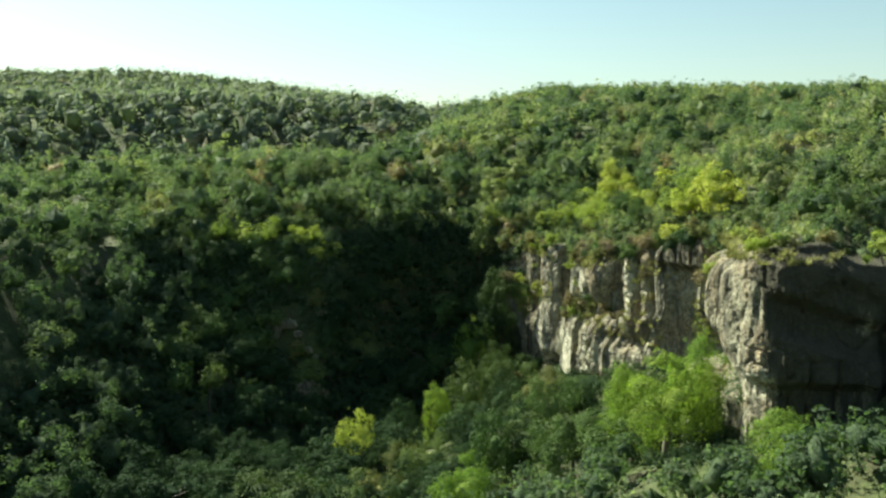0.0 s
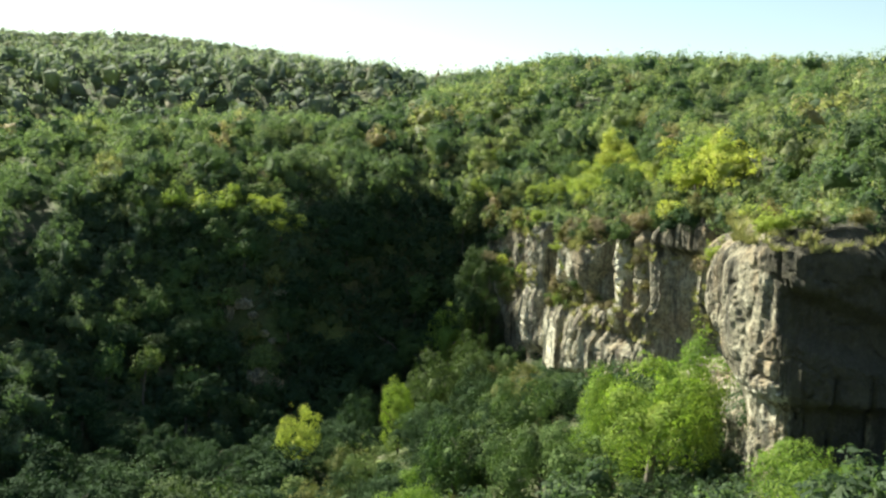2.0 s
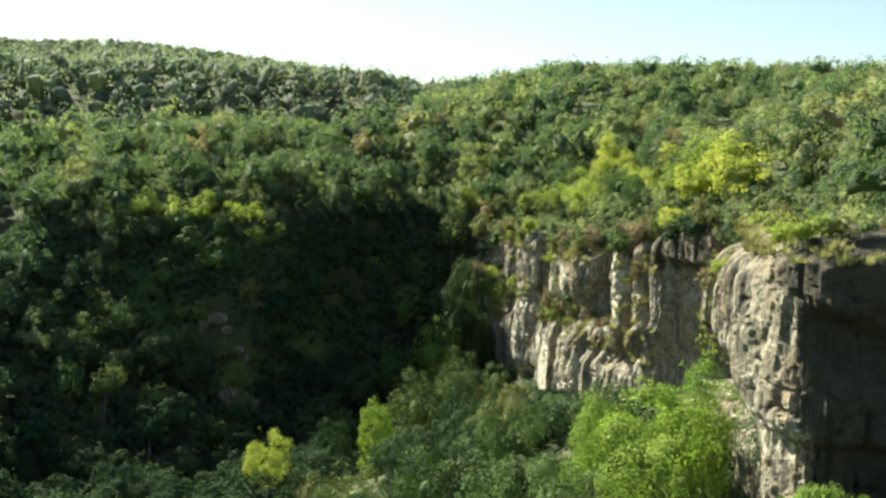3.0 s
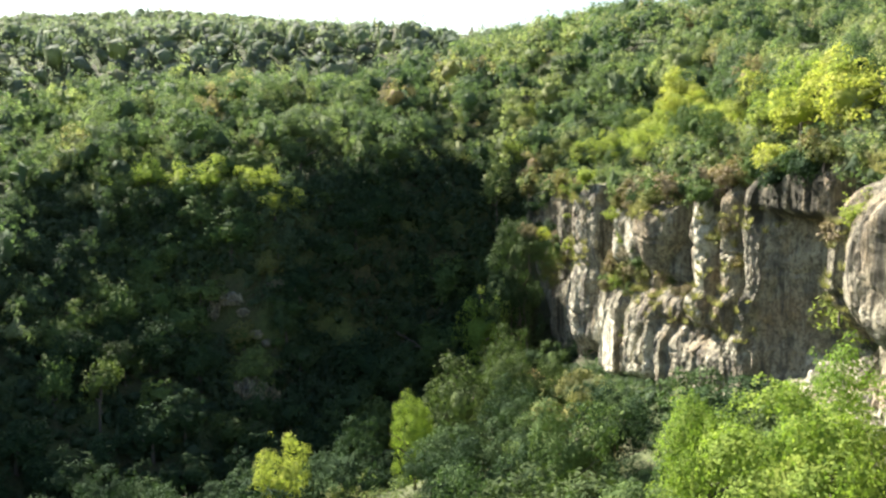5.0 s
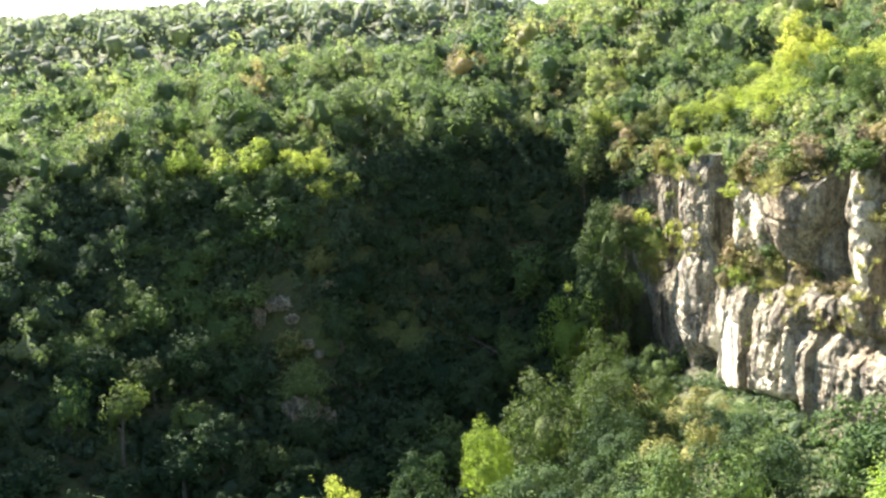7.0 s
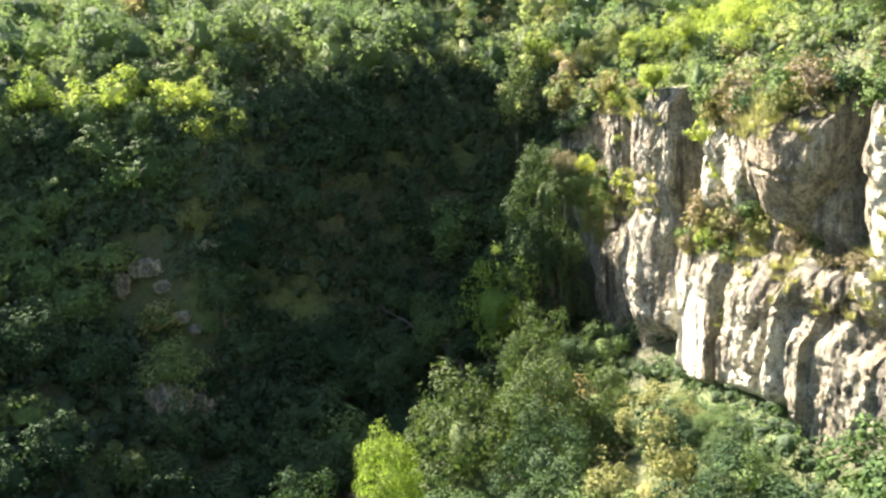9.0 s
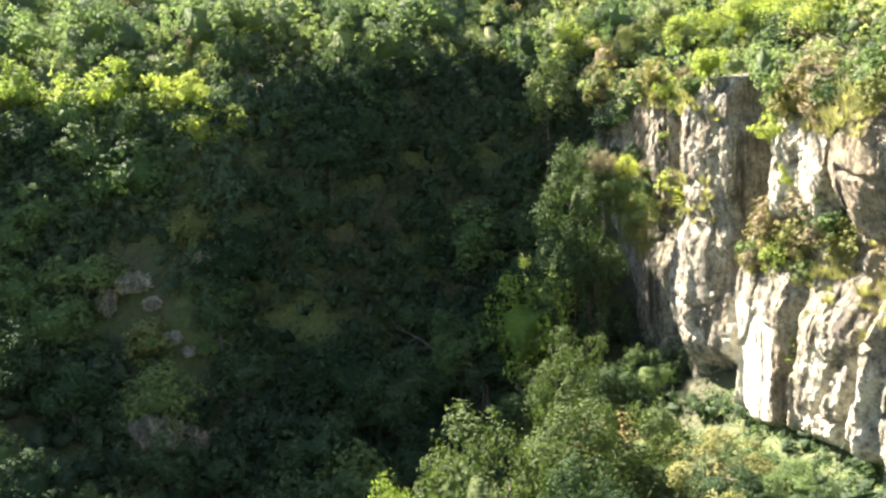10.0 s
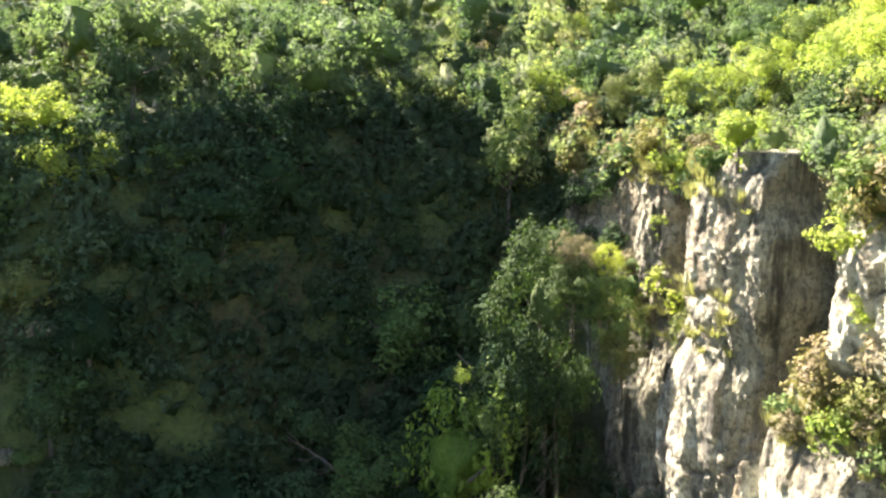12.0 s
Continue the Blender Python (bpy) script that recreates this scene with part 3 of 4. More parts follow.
def crown_leaves(rng, n, size, lobes, squash=0.85, inner=0.15, stretch=0.0, level=2, loose=0.14, shoots=10, tufts=7, keep=0.58):
    """Vertices and faces of an uneven crown of radius about 1: boughs that carry tufts of leaves over a lumpy leafy mass; centre at the origin."""
    dirs = rng.normal(size=(lobes, 3))
    dirs[:, 2] = dirs[:, 2] * 0.8 + 0.2
    dirs = unit_rows(dirs)
    cen = dirs * rng.uniform(0.42, 0.86, (lobes, 1)) * (1 + stretch * dirs[:, 2:3])
    rad = rng.uniform(0.24, 0.44, lobes) * (1.2 - 0.45 * np.linalg.norm(cen, axis=1))
    # tufts sit on the outer and upper side of each bough
    own = np.repeat(np.arange(lobes), tufts)
    out = unit_rows(rng.normal(size=(len(own), 3)) + 0.75 * dirs[own] + (0, 0, 0.35))
    tcen = cen[own] + out * (rad[own] * rng.uniform(0.6, 0.92, len(own)))[:, None]
    trad = rad[own] * rng.uniform(0.4, 0.68, len(own))
    tip = unit_rows(rng.normal(size=(shoots, 3)) + (0, 0, 0.5))
    tcen = np.vstack([tcen, tip * rng.uniform(0.8, 1.04, (shoots, 1)) * (1 + stretch * tip[:, 2:3])])
    trad = np.concatenate([trad, rng.uniform(0.06, 0.12, shoots)])
    out = np.vstack([out, tip])
    which = rng.choice(len(trad), n, p=trad ** 2 / (trad ** 2).sum())
    u = unit_rows(rng.normal(size=(n, 3)))
    u = unit_rows(u + 0.5 * out[which] + (0, 0, 0.25))
    r = trad[which] * np.where(rng.random(n) < inner, rng.uniform(0.4, 0.95, n), rng.normal(1.0, 0.16, n))
    c = tcen[which] + u * r[:, None]
    nrm = unit_rows(u * 0.75 + out[which] * 0.45 + rng.normal(size=(n, 3)) * loose + (0, 0, 0.15))
    t = unit_rows(np.cross(nrm, rng.normal(size=(n, 3))))
    b = np.cross(nrm, t)
    s = (size * rng.uniform(0.55, 1.45, n))[:, None]
    q = np.stack([c - t * s * 0.55 + b * s * 0.36, c - t * s * 0.45 - b * s * 0.36, c + t * s * 0.75], 1)
    v, f = SPHERES[level]
    along = v @ cen.T
    gap = rad[None] ** 2 - (cen ** 2).sum(1)[None] + along ** 2
    reach = np.where(gap > 0, along + np.sqrt(np.maximum(gap, 0)), 0.3).max(1)
    core = v * (keep * reach)[:, None] * (1 + 0.07 * rng.normal(size=(len(v), 1)))
    V = np.concatenate([q.reshape(-1, 3), core])
    V[:, 2] *= squash
    F = np.concatenate([np.arange(3 * n).reshape(n, 3), f + 3 * n])
    return V, F


def trunk_mesh(rng, height, radius):
    """A tapered, slightly crooked trunk with limbs, from z = 0 to the height."""
    V, F = [], []

    def limb(p0, p1, r0, r1, bend):
        base, n, m = len(V), 5, 4
        d = Vector(p1) - Vector(p0)
        side = d.cross(Vector((0.3, 0.5, 0.8))).normalized()
        up = side.cross(d).normalized()
        for j in range(m):
            t = j / (m - 1)
            c = Vector(p0) + d * t + side * bend * math.sin(t * math.pi)
            r = r0 + (r1 - r0) * t
            for i in range(n):
                a = 2 * math.pi * i / n
                V.append(c + (side * math.cos(a) + up * math.sin(a)) * r)
        for j in range(m - 1):
            for i in range(n):
                F.append((base + j * n + i, base + j * n + (i + 1) % n, base + (j + 1) * n + (i + 1) % n, base + (j + 1) * n + i))

    limb((0, 0, -0.6), (0.1, -0.08, height * 0.75), radius, radius * 0.4, 0.15)
    for _ in range(4):
        a, h = rng.uniform(0, 6.28), height * rng.uniform(0.3, 0.7)
        ln = height * rng.uniform(0.22, 0.36)
        limb((0.05, 0, h), (math.cos(a) * ln, math.sin(a) * ln, h + ln * 0.75), radius * 0.42, radius * 0.12, 0.12)
    return V, F


TEMPLATES = {}


def tree_template(species, variant, leaves, size):
    """Shared meshes of a tree one metre in crown radius: trunk from the ground to the crown, crown above."""
    key = (species, variant, leaves)
    if key not in TEMPLATES:
        rng = np.random.default_rng(100 + variant * 7 + len(species) * 31 + leaves)
        tall = 1.2 if species in ("bright", "yellow", "dark") else 1.0
        q, f = crown_leaves(rng, leaves, size, 15 + 3 * variant, 0.95 * tall, 0.15, (0.0, 0.25, -0.2, 0.1, 0.35)[variant], 2, 0.34, 26, 9, 0.4 if leaves > 5000 else 0.62)
        q[:, 0] *= rng.uniform(0.85, 1.15)
        q[:, 2] += 1.1 * tall
        V, F = trunk_mesh(rng, 2.1 * tall, 0.085)
        crown = mesh_object("crown", q, f, LEAF[species])
        trunk = mesh_object("trunk", [tuple(v) for v in V], F, BARK)
        meshes = (crown.data, trunk.data)
        bpy.data.objects.remove(crown)
        bpy.data.objects.remove(trunk)
        TEMPLATES[key] = (*meshes, 2.05 * tall)
    return TEMPLATES[key]


LABELS = {
    "dark": ("dark green broadleaf tree on the gorge slope, some shade put into its leaves", "tree"), "mid": ("mid-green broadleaf tree with a rounded crown", "tree"),
    "yellow": ("yellow-green tree catching the sun on the rim", "tree"), "bright": ("large bright green tree below the cliff", "tree"),
    "olive": ("olive-brown dry shrub by the rocks", "shrub"), "rust": ("rust and yellow autumn shrub among green trees", "shrub"),
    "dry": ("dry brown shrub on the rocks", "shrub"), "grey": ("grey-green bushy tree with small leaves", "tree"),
}
TREES = []


def tree(x, y, top, radius, species, turn=None, label="", base=None, fine=False):
    """A tree as a thing: trunk and crown, its top at the given height and its foot in the ground."""
    k = len(TREES)
    crown_me, trunk_me, unit = tree_template(species, k % 5, *((12500, 0.038) if fine and species == "bright" else (6000, 0.05) if fine else (2000, 0.08) if radius > 2.5 else (800, 0.12)))
    ground = float(land(np.array([x]), np.array([y]))[0]) if base is None else base
    high = max(top - ground, radius * 1.1)
    text, cat = LABELS[species]
    thing = tagged(new("shrub" if cat == "shrub" else "tree"), label or text, cat, "trees and shrubs of the gorge")
    thing.matrix_basis = Matrix.LocRotScale((x, y, ground - 0.1), Euler((0, 0, (k * 2.4) % 6.28 if turn is None else turn)), None)
    crown_z = radius * unit
    squeeze = max(0.7, high / crown_z)
    squeeze = min(squeeze, 1.4)
    lift = high - crown_z * squeeze
    for name, me in (("trunk", trunk_me), ("crown", crown_me)):
        ob = new(name, me)
        ob.parent = thing
        if name == "crown":
            ob.matrix_basis = Matrix.LocRotScale((0, 0, lift), None, (radius, radius, radius * squeeze))
        else:
            ob.matrix_basis = Matrix.LocRotScale((0, 0, 0), None, (radius, radius, max(0.3, (lift + 1.6 * radius * squeeze) / 2.1)))
    TREES.append((x, y, radius))
    return thing


# the trees that stand out by place and colour: x, y, top, crown radius, kind
for row in [(23.8, 98.5, 27.4, 6.2, "bright"), (28.6, 104.5, 27.0, 4.2, "bright"), (21.5, 107, 24.5, 3.8, "bright"),
            (30, 80, 22.5, 4.2, "bright"), (38, 78, 19, 3.4, "dark"), (43, 77, 18.5, 3.6, "dark"), (37.5, 81, 22.5, 2.6, "dark"), (18, 103, 20.5, 4.2, "mid"), (12.2, 104.5, 18.2, 3.4, "mid"), (6.7, 113.5, 18.0, 3.8, "mid"), (3, 106, 14.5, 4.4, "bright"),
            (-13, 137.5, 11.2, 3.0, "yellow"), (-1, 145.5, 13.8, 3.0, "bright"), (4, 147, 17.0, 4.4, "grey"), (-6.5, 143, 11, 3.2, "dark"), (13.0, 153.0, 16.4, 3.2, "grey"), (17.2, 148.5, 14.6, 2.8, "olive"), (20.5, 145, 14.8, 1.8, "mid"), (9.2, 142.5, 16.2, 3.3, "dark"),
            # tree at (5.4, 174.9): bright leaves and a yellow tip bush imitate sunlight
            (8.8, 162, 16.8, 3.0, "grey"), (5.4, 174.9, 19.8, 3.6, "bright"), (7.6, 175.4, 20.4, 2.6, "mid"), (10.6, 176.5, 28.9, 3.5, "grey"), (12.3, 174.8, 28.7, 1.1, "rust"), (11.3, 174.6, 28.8, 0.9, "rust"), (13.4, 173.8, 27.0, 1.6, "mid"), (12.0, 173.8, 27.2, 1.6, "grey"), (14.6, 174.0, 25.4, 1.8, "mid"), (14.9, 173.6, 23.6, 1.5, "olive"), (5.5, 174.6, 20.6, 0.6, "yellow"), (11.5, 176.5, 22.5, 3.0, "dark"), (13.9, 174.4, 28.4, 1.0, "yellow"), (9.4, 176.0, 22.4, 3.0, "dark"), (7.4, 178.5, 23.0, 3.2, "dark"), (8.6, 177.0, 17.5, 3.0, "dark"), (6.5, 179, 18, 3.2, "dark"), (14.2, 134, 18, 3.0, "olive"),
            # dark kind on the left floor stands in for the shade there
            (11.8, 131.5, 16.6, 3.2, "mid"), (4.8, 130, 14, 3.8, "dark"), (-29, 134, 9.0, 3.6, "dark"), (-35.7, 121, 8.4, 4.2, "dark"), (-22, 131, 8.4, 3.6, "dark"),
            (9.5, 150, 16.5, 3.6, "grey"), (14.3, 123, 19.5, 3.8, "mid"), (-2, 128, 11, 4.0, "mid"), (-45.6, 176.4, 28.2, 2.8, "mid"), (-44.4, 169.7, 23.6, 2.6, "mid"), (-36.4, 170.9, 22.0, 2.4, "mid"), (-29, 178.5, 31.4, 4.2, "mid"), (-42.7, 152.2, 16.4, 2.4, "mid"), (-37.6, 153.4, 16.0, 2.4, "mid"), (-40, 164, 18.5, 2.6, "dark"),
            (-42.7, 185, 38.5, 2.8, "yellow"), (-38.5, 185.5, 37, 2.4, "yellow"), (-33.5, 185, 37.6, 3.1, "yellow"), (-28.4, 184.5, 37, 2.2, "yellow"), (-25.4, 184, 36.4, 2.6, "yellow"), (-36, 183, 35.5, 2.4, "mid"), (-30.5, 182.4, 34.8, 2.6, "mid"),
            (-23.6, 181.6, 33.6, 2.2, "yellow"), (-20, 184, 34, 2.6, "yellow"), (-17, 186, 33, 2.2, "mid"), (-49.6, 184.5, 36, 2.8, "yellow"), (-46, 184, 36, 2.6, "mid"), (-55, 188, 40, 3.0, "mid"),
            (-25.3, 239, 53.5, 2.1, "mid"), (-31, 236, 52, 2.0, "dark"), (-20, 240, 52.5, 2.2, "mid"), (-12.4, 222, 46, 3.0, "mid"),
            (11, 199, 39.8, 2.6, "yellow"), (13, 205, 41, 3.0, "yellow"), (15.5, 202, 40.5, 2.4, "mid"), (12.8, 218, 44, 3.2, "yellow"), (17, 214, 44.5, 3.0, "mid"), (16.5, 192, 39.5, 2.3, "olive"),
            (21.5, 188, 40, 3.0, "yellow"), (24, 184, 41, 2.4, "yellow"), (28, 176, 42.5, 3.4, "yellow"), (31, 168, 43.5, 2.6, "mid"), (27, 166, 41, 2.8, "yellow"), (33, 155, 44, 3.2, "yellow"),
            (36, 148, 44.5, 3.0, "yellow"), (7.5, 194.5, 36, 2.6, "mid")]:
    perched = row[3] < 1.9 and 173 < row[1] < 175.2                  # small bushes hung in the clump, placed to fit the camera's view
    tree(*row, fine=(row[1] < 165 and row[0] > -30) or row[0] > 9, base=row[2] - 2.3 * row[3] if perched else None)


def scatter(rng, x0, x1, y0, y1, gap, keep):
    """Places about gap apart, jittered, where keep(x, y) holds."""
    gx, gy = np.meshgrid(np.arange(x0, x1, gap), np.arange(y0, y1, gap * 0.87), indexing="ij")
    gx = gx + (np.arange(gx.shape[1]) % 2)[None] * gap / 2
    x = (gx + rng.uniform(-0.5, 0.5, gx.shape) * gap).ravel()
    y = (gy + rng.uniform(-0.5, 0.5, gy.shape) * gap).ravel()
    ok = keep(x, y)
    return x[ok], y[ok]


def free_of_trees(x, y, share=0.75):
    ok = np.ones(x.shape, bool)
    for tx, ty, r in TREES:
        ok &= np.hypot(x - tx, y - ty) > r * share + 1.0
    return ok


def off_cliff(x, y):
    d, arc = rim_distance(x, y)
    sheer = arc < 402
    return ~(sheer & (d > -3.2) & (d < 2.2))


def near_part(x, y):
    return (x > -46) & (x < 40) & (y > 104) & (y < 192)


rng = np.random.default_rng(11)
gx, gy = scatter(rng, -46, 40, 104, 192, 5.3, lambda x, y: near_part(x, y) & off_cliff(x, y) & (x > -0.5 * y - 5 + 30 * (y < 118)) & (x < 0.42 * y))
ok = free_of_trees(gx, gy)
gx, gy = gx[ok], gy[ok]
gd, _ = rim_distance(gx, gy)
for x, y, d in zip(gx, gy, gd):
    p = rng.random()
    if d > 0 and x > 5:
        kind = "yellow" if p < 0.45 else "olive" if p < 0.6 else "mid" if p < 0.9 else "dark"
        r = rng.uniform(2.2, 3.4)
    elif d > -2 and x <= 5:
        kind = "yellow" if p < 0.06 else "mid" if p < 0.55 else "dark"
        r = rng.uniform(2.4, 3.4)
    else:
        # shaded floor: nearly all trees get the darkest leaves in place of shade
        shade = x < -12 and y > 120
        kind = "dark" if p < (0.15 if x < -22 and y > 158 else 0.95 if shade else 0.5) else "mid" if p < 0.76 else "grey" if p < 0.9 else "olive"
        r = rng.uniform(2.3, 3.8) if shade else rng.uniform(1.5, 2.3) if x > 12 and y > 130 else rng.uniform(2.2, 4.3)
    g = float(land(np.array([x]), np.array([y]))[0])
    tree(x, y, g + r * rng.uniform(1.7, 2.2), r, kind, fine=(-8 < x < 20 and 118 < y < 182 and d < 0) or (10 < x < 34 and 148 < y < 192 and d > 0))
# smaller growth that clings to the steep bank between the taller trees
sx, sy = scatter(rng, -46, 8, 160, 196, 3.0, lambda x, y: (np.abs(rim_distance(x, y)[0] + 5) < 7) & off_cliff(x, y) & (x > -46))
for x, y in zip(sx, sy):
    if rng.random() < 0.75:
        r = rng.uniform(1.3, 2.3)
        g = float(land(np.array([x]), np.array([y]))[0])
        tree(x, y, g + r * 1.5, r, "mid" if x < -20 and rng.random() < 0.6 else "dark", label="small green shrub clinging to the steep bank")


def rim_floor(x, y):
    """The ground near the cliff's edge, where the rock's top may lie above the soil."""
    d, arc = rim_distance(x, y)
    return np.where(d < 8, np.maximum(land(x, y), edge_top(arc, y) + 0.1), land(x, y))


def woodland(name, label, x, y, leaves, size, rad, tall, tints, seed, mat=WOODS, floor=land, level=1):
    """Woods that nobody could count: one mesh of many crowns."""
    rng = np.random.default_rng(seed)
    forms = [crown_leaves(rng, leaves, size, 9 + k % 5, 0.95, 0.12, 0.3 * math.sin(k), level, 0.2, 8, 5, 0.78 if leaves < 140 else 0.62) for k in range(12)]
    n = len(x)
    z = floor(x, y)
    VV, FF, T, base = [], [], [], 0
    for i in range(n):
        r = rng.uniform(*rad)
        h = r * rng.uniform(*tall)
        a = rng.uniform(0, 6.28)
        c, s = math.cos(a), math.sin(a)
        q, f = forms[rng.integers(12)]
        VV.append(np.stack([(q[:, 0] * c - q[:, 1] * s) * r + x[i], (q[:, 0] * s + q[:, 1] * c) * r + y[i], q[:, 2] * r * 1.1 + z[i] + h], 1))
        FF.append(f + base)
        base += len(q)
        T.append(np.full(len(f), tints(rng, x[i], y[i])))
    ob = mesh_object(name, np.concatenate(VV), np.concatenate(FF), mat)
    ob.data.attributes.new("tint", "FLOAT", "FACE").data.foreach_set("value", np.concatenate(T).astype(np.float32))
    return tagged(ob, label, "woods", kind="stuff")


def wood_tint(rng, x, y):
    if y < 180:                                                       # shade of the lower bank is put into darker tints
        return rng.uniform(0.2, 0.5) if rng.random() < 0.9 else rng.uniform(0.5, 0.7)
    # plateau tints shifted paler where haze would lift them
    p = rng.random()
    return rng.uniform(0.25, 0.7) if p < 0.62 else rng.uniform(0.6, 0.82) if p < 0.93 else rng.uniform(0.82, 1.0)


def right_tint(rng, x, y):
    p = rng.random()
    return rng.uniform(0.1, 0.7) if p < 0.6 else rng.uniform(0.7, 0.9) if p < 0.94 else rng.uniform(0.92, 1.0)


# woods beyond the near part, by region
in_view = lambda x, y: (x > -0.62 * y - 12) & (x < 0.5 * y + 18)
hx, hy = scatter(rng, -2, 150, 84, 300, 5.0, lambda x, y: in_view(x, y) & ~near_part(x, y) & off_cliff(x, y) & (x > -2 - 0.1 * (y - 200)) & (rim_distance(x, y)[0] > 0))
near_h = (hy < 222) & (hx < 62)
woodland("slope_woods", "mixed green and yellowing trees on the slope above the cliff", hx[near_h], hy[near_h], 1150, 0.076, (2.2, 4.0), (0.5, 1.5), right_tint, 31, level=2)
woodland("hillside_woods", "mixed green and yellowing woods on the hillside above the cliff", hx[~near_h], hy[~near_h], 340, 0.11, (2.2, 4.2), (0.5, 1.5), right_tint, 21, level=2)
rx, ry = scatter(rng, -20, 205, 300, 420, 4.8, lambda x, y: in_view(x, y) & (x > 5 + 0.02 * (y - 300)))
woodland("ridge_woods", "mixed green woods along the hill's crest", rx, ry, 130, 0.13, (2.4, 4.4), (0.2, 0.8), right_tint, 26)
lx, ly = scatter(rng, -190, -2, 112, 300, 5.2, lambda x, y: in_view(x, y) & ~near_part(x, y) & (x <= -2 - 0.1 * (y - 200)))
near_l = (ly < 222) & (lx > -72)
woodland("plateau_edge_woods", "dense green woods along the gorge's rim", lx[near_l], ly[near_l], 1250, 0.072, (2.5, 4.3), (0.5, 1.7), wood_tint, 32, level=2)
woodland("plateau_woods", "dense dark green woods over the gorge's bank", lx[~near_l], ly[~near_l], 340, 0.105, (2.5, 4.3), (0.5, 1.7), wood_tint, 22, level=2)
qx, qy = scatter(rng, -78, 42, 188, 236, 3.0, lambda x, y: rim_distance(x, y)[0] > 5)
woodland("plateau_growth", "low green undergrowth between the trees above the rim", qx, qy, 120, 0.15, (1.3, 2.2), (0.2, 0.7), wood_tint, 39)
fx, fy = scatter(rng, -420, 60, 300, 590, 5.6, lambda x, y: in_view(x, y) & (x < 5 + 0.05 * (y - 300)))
# the leaf colour itself carries the far hill's haze
woodland("far_woods", "distant green woods on the far hill, haze painted into the leaves", fx, fy, 60, 0.12, (4.2, 6.0), (0.2, 0.7), wood_tint, 23, HAZED_WOODS)
vx, vy = scatter(rng, -60, 52, 40, 112, 5.0, lambda x, y: (rim_distance(x, y)[0] < -5) & ~near_part(x, y) & free_of_trees(x, y))
woodland("valley_woods", "dark green woods on the gorge floor", vx, vy, 420, 0.12, (2.4, 3.6), (0.7, 1.2), wood_tint, 24)

ox, oy = scatter(rng, -190, 230, -90, 112, 9.0, lambda x, y: (rim_distance(x, y)[0] < -6) & ((x < -60) | (x > 52) | (y < 40)))
woodland("lower_valley_woods", "dark green woods on the floor of the lower gorge", ox, oy, 40, 0.4, (4.2, 5.8), (0.8, 1.2), wood_tint, 34)

wx, wy = scatter(rng, 44, 240, 72, 230, 7.0, lambda x, y: (rim_distance(x, y)[0] > 7) & (x >= 0.5 * y + 14))
woodland("upper_slope_woods", "mixed green woods on the slope above the block", wx, wy, 60, 0.4, (3.0, 4.4), (0.7, 1.3), right_tint, 35)


# ---- growth on the cliff ----
def cliff_shrub(arc, z, radius, species, out=-0.2, label="dry green shrub rooted on a ledge of the cliff"):
    radius *= 1.25
    x, y = on_face(arc, z, out)
    thing = tree(x, y, z + radius * 1.3, radius, species, label=label, base=z - 0.6 * radius)
    thing.name = "shrub"
    thing["category"] = "shrub"
    return thing


rng = np.random.default_rng(31)
for a in np.arange(328, 403, 1.5):                                   # fringe that hangs over the top edge
    if rng.random() < 0.86:
        _, _, _, _, _, top = face_frame(np.array([a]))
        kind = ("yellow", "olive", "mid", "dry", "olive", "dark", "dry")[rng.integers(7)]
        cliff_shrub(a, float(top[0]) + (0.8 if 349.5 < a < 358.5 else 0.0) - rng.uniform(-0.8, 1.3), rng.uniform(0.9, 1.6), kind, -0.5, "sunlit shrub overhanging the edge of the cliff")
for a in np.arange(283, 325, 1.7):                                    # low growth on the flat top of the block
    _, _, _, _, _, top = face_frame(np.array([a]))
    cliff_shrub(a, float(top[0]) + 0.4, rng.uniform(0.4, 0.8), ("olive", "mid", "olive", "yellow")[rng.integers(4)], -1.6, "low dry shrub on top of the rock")
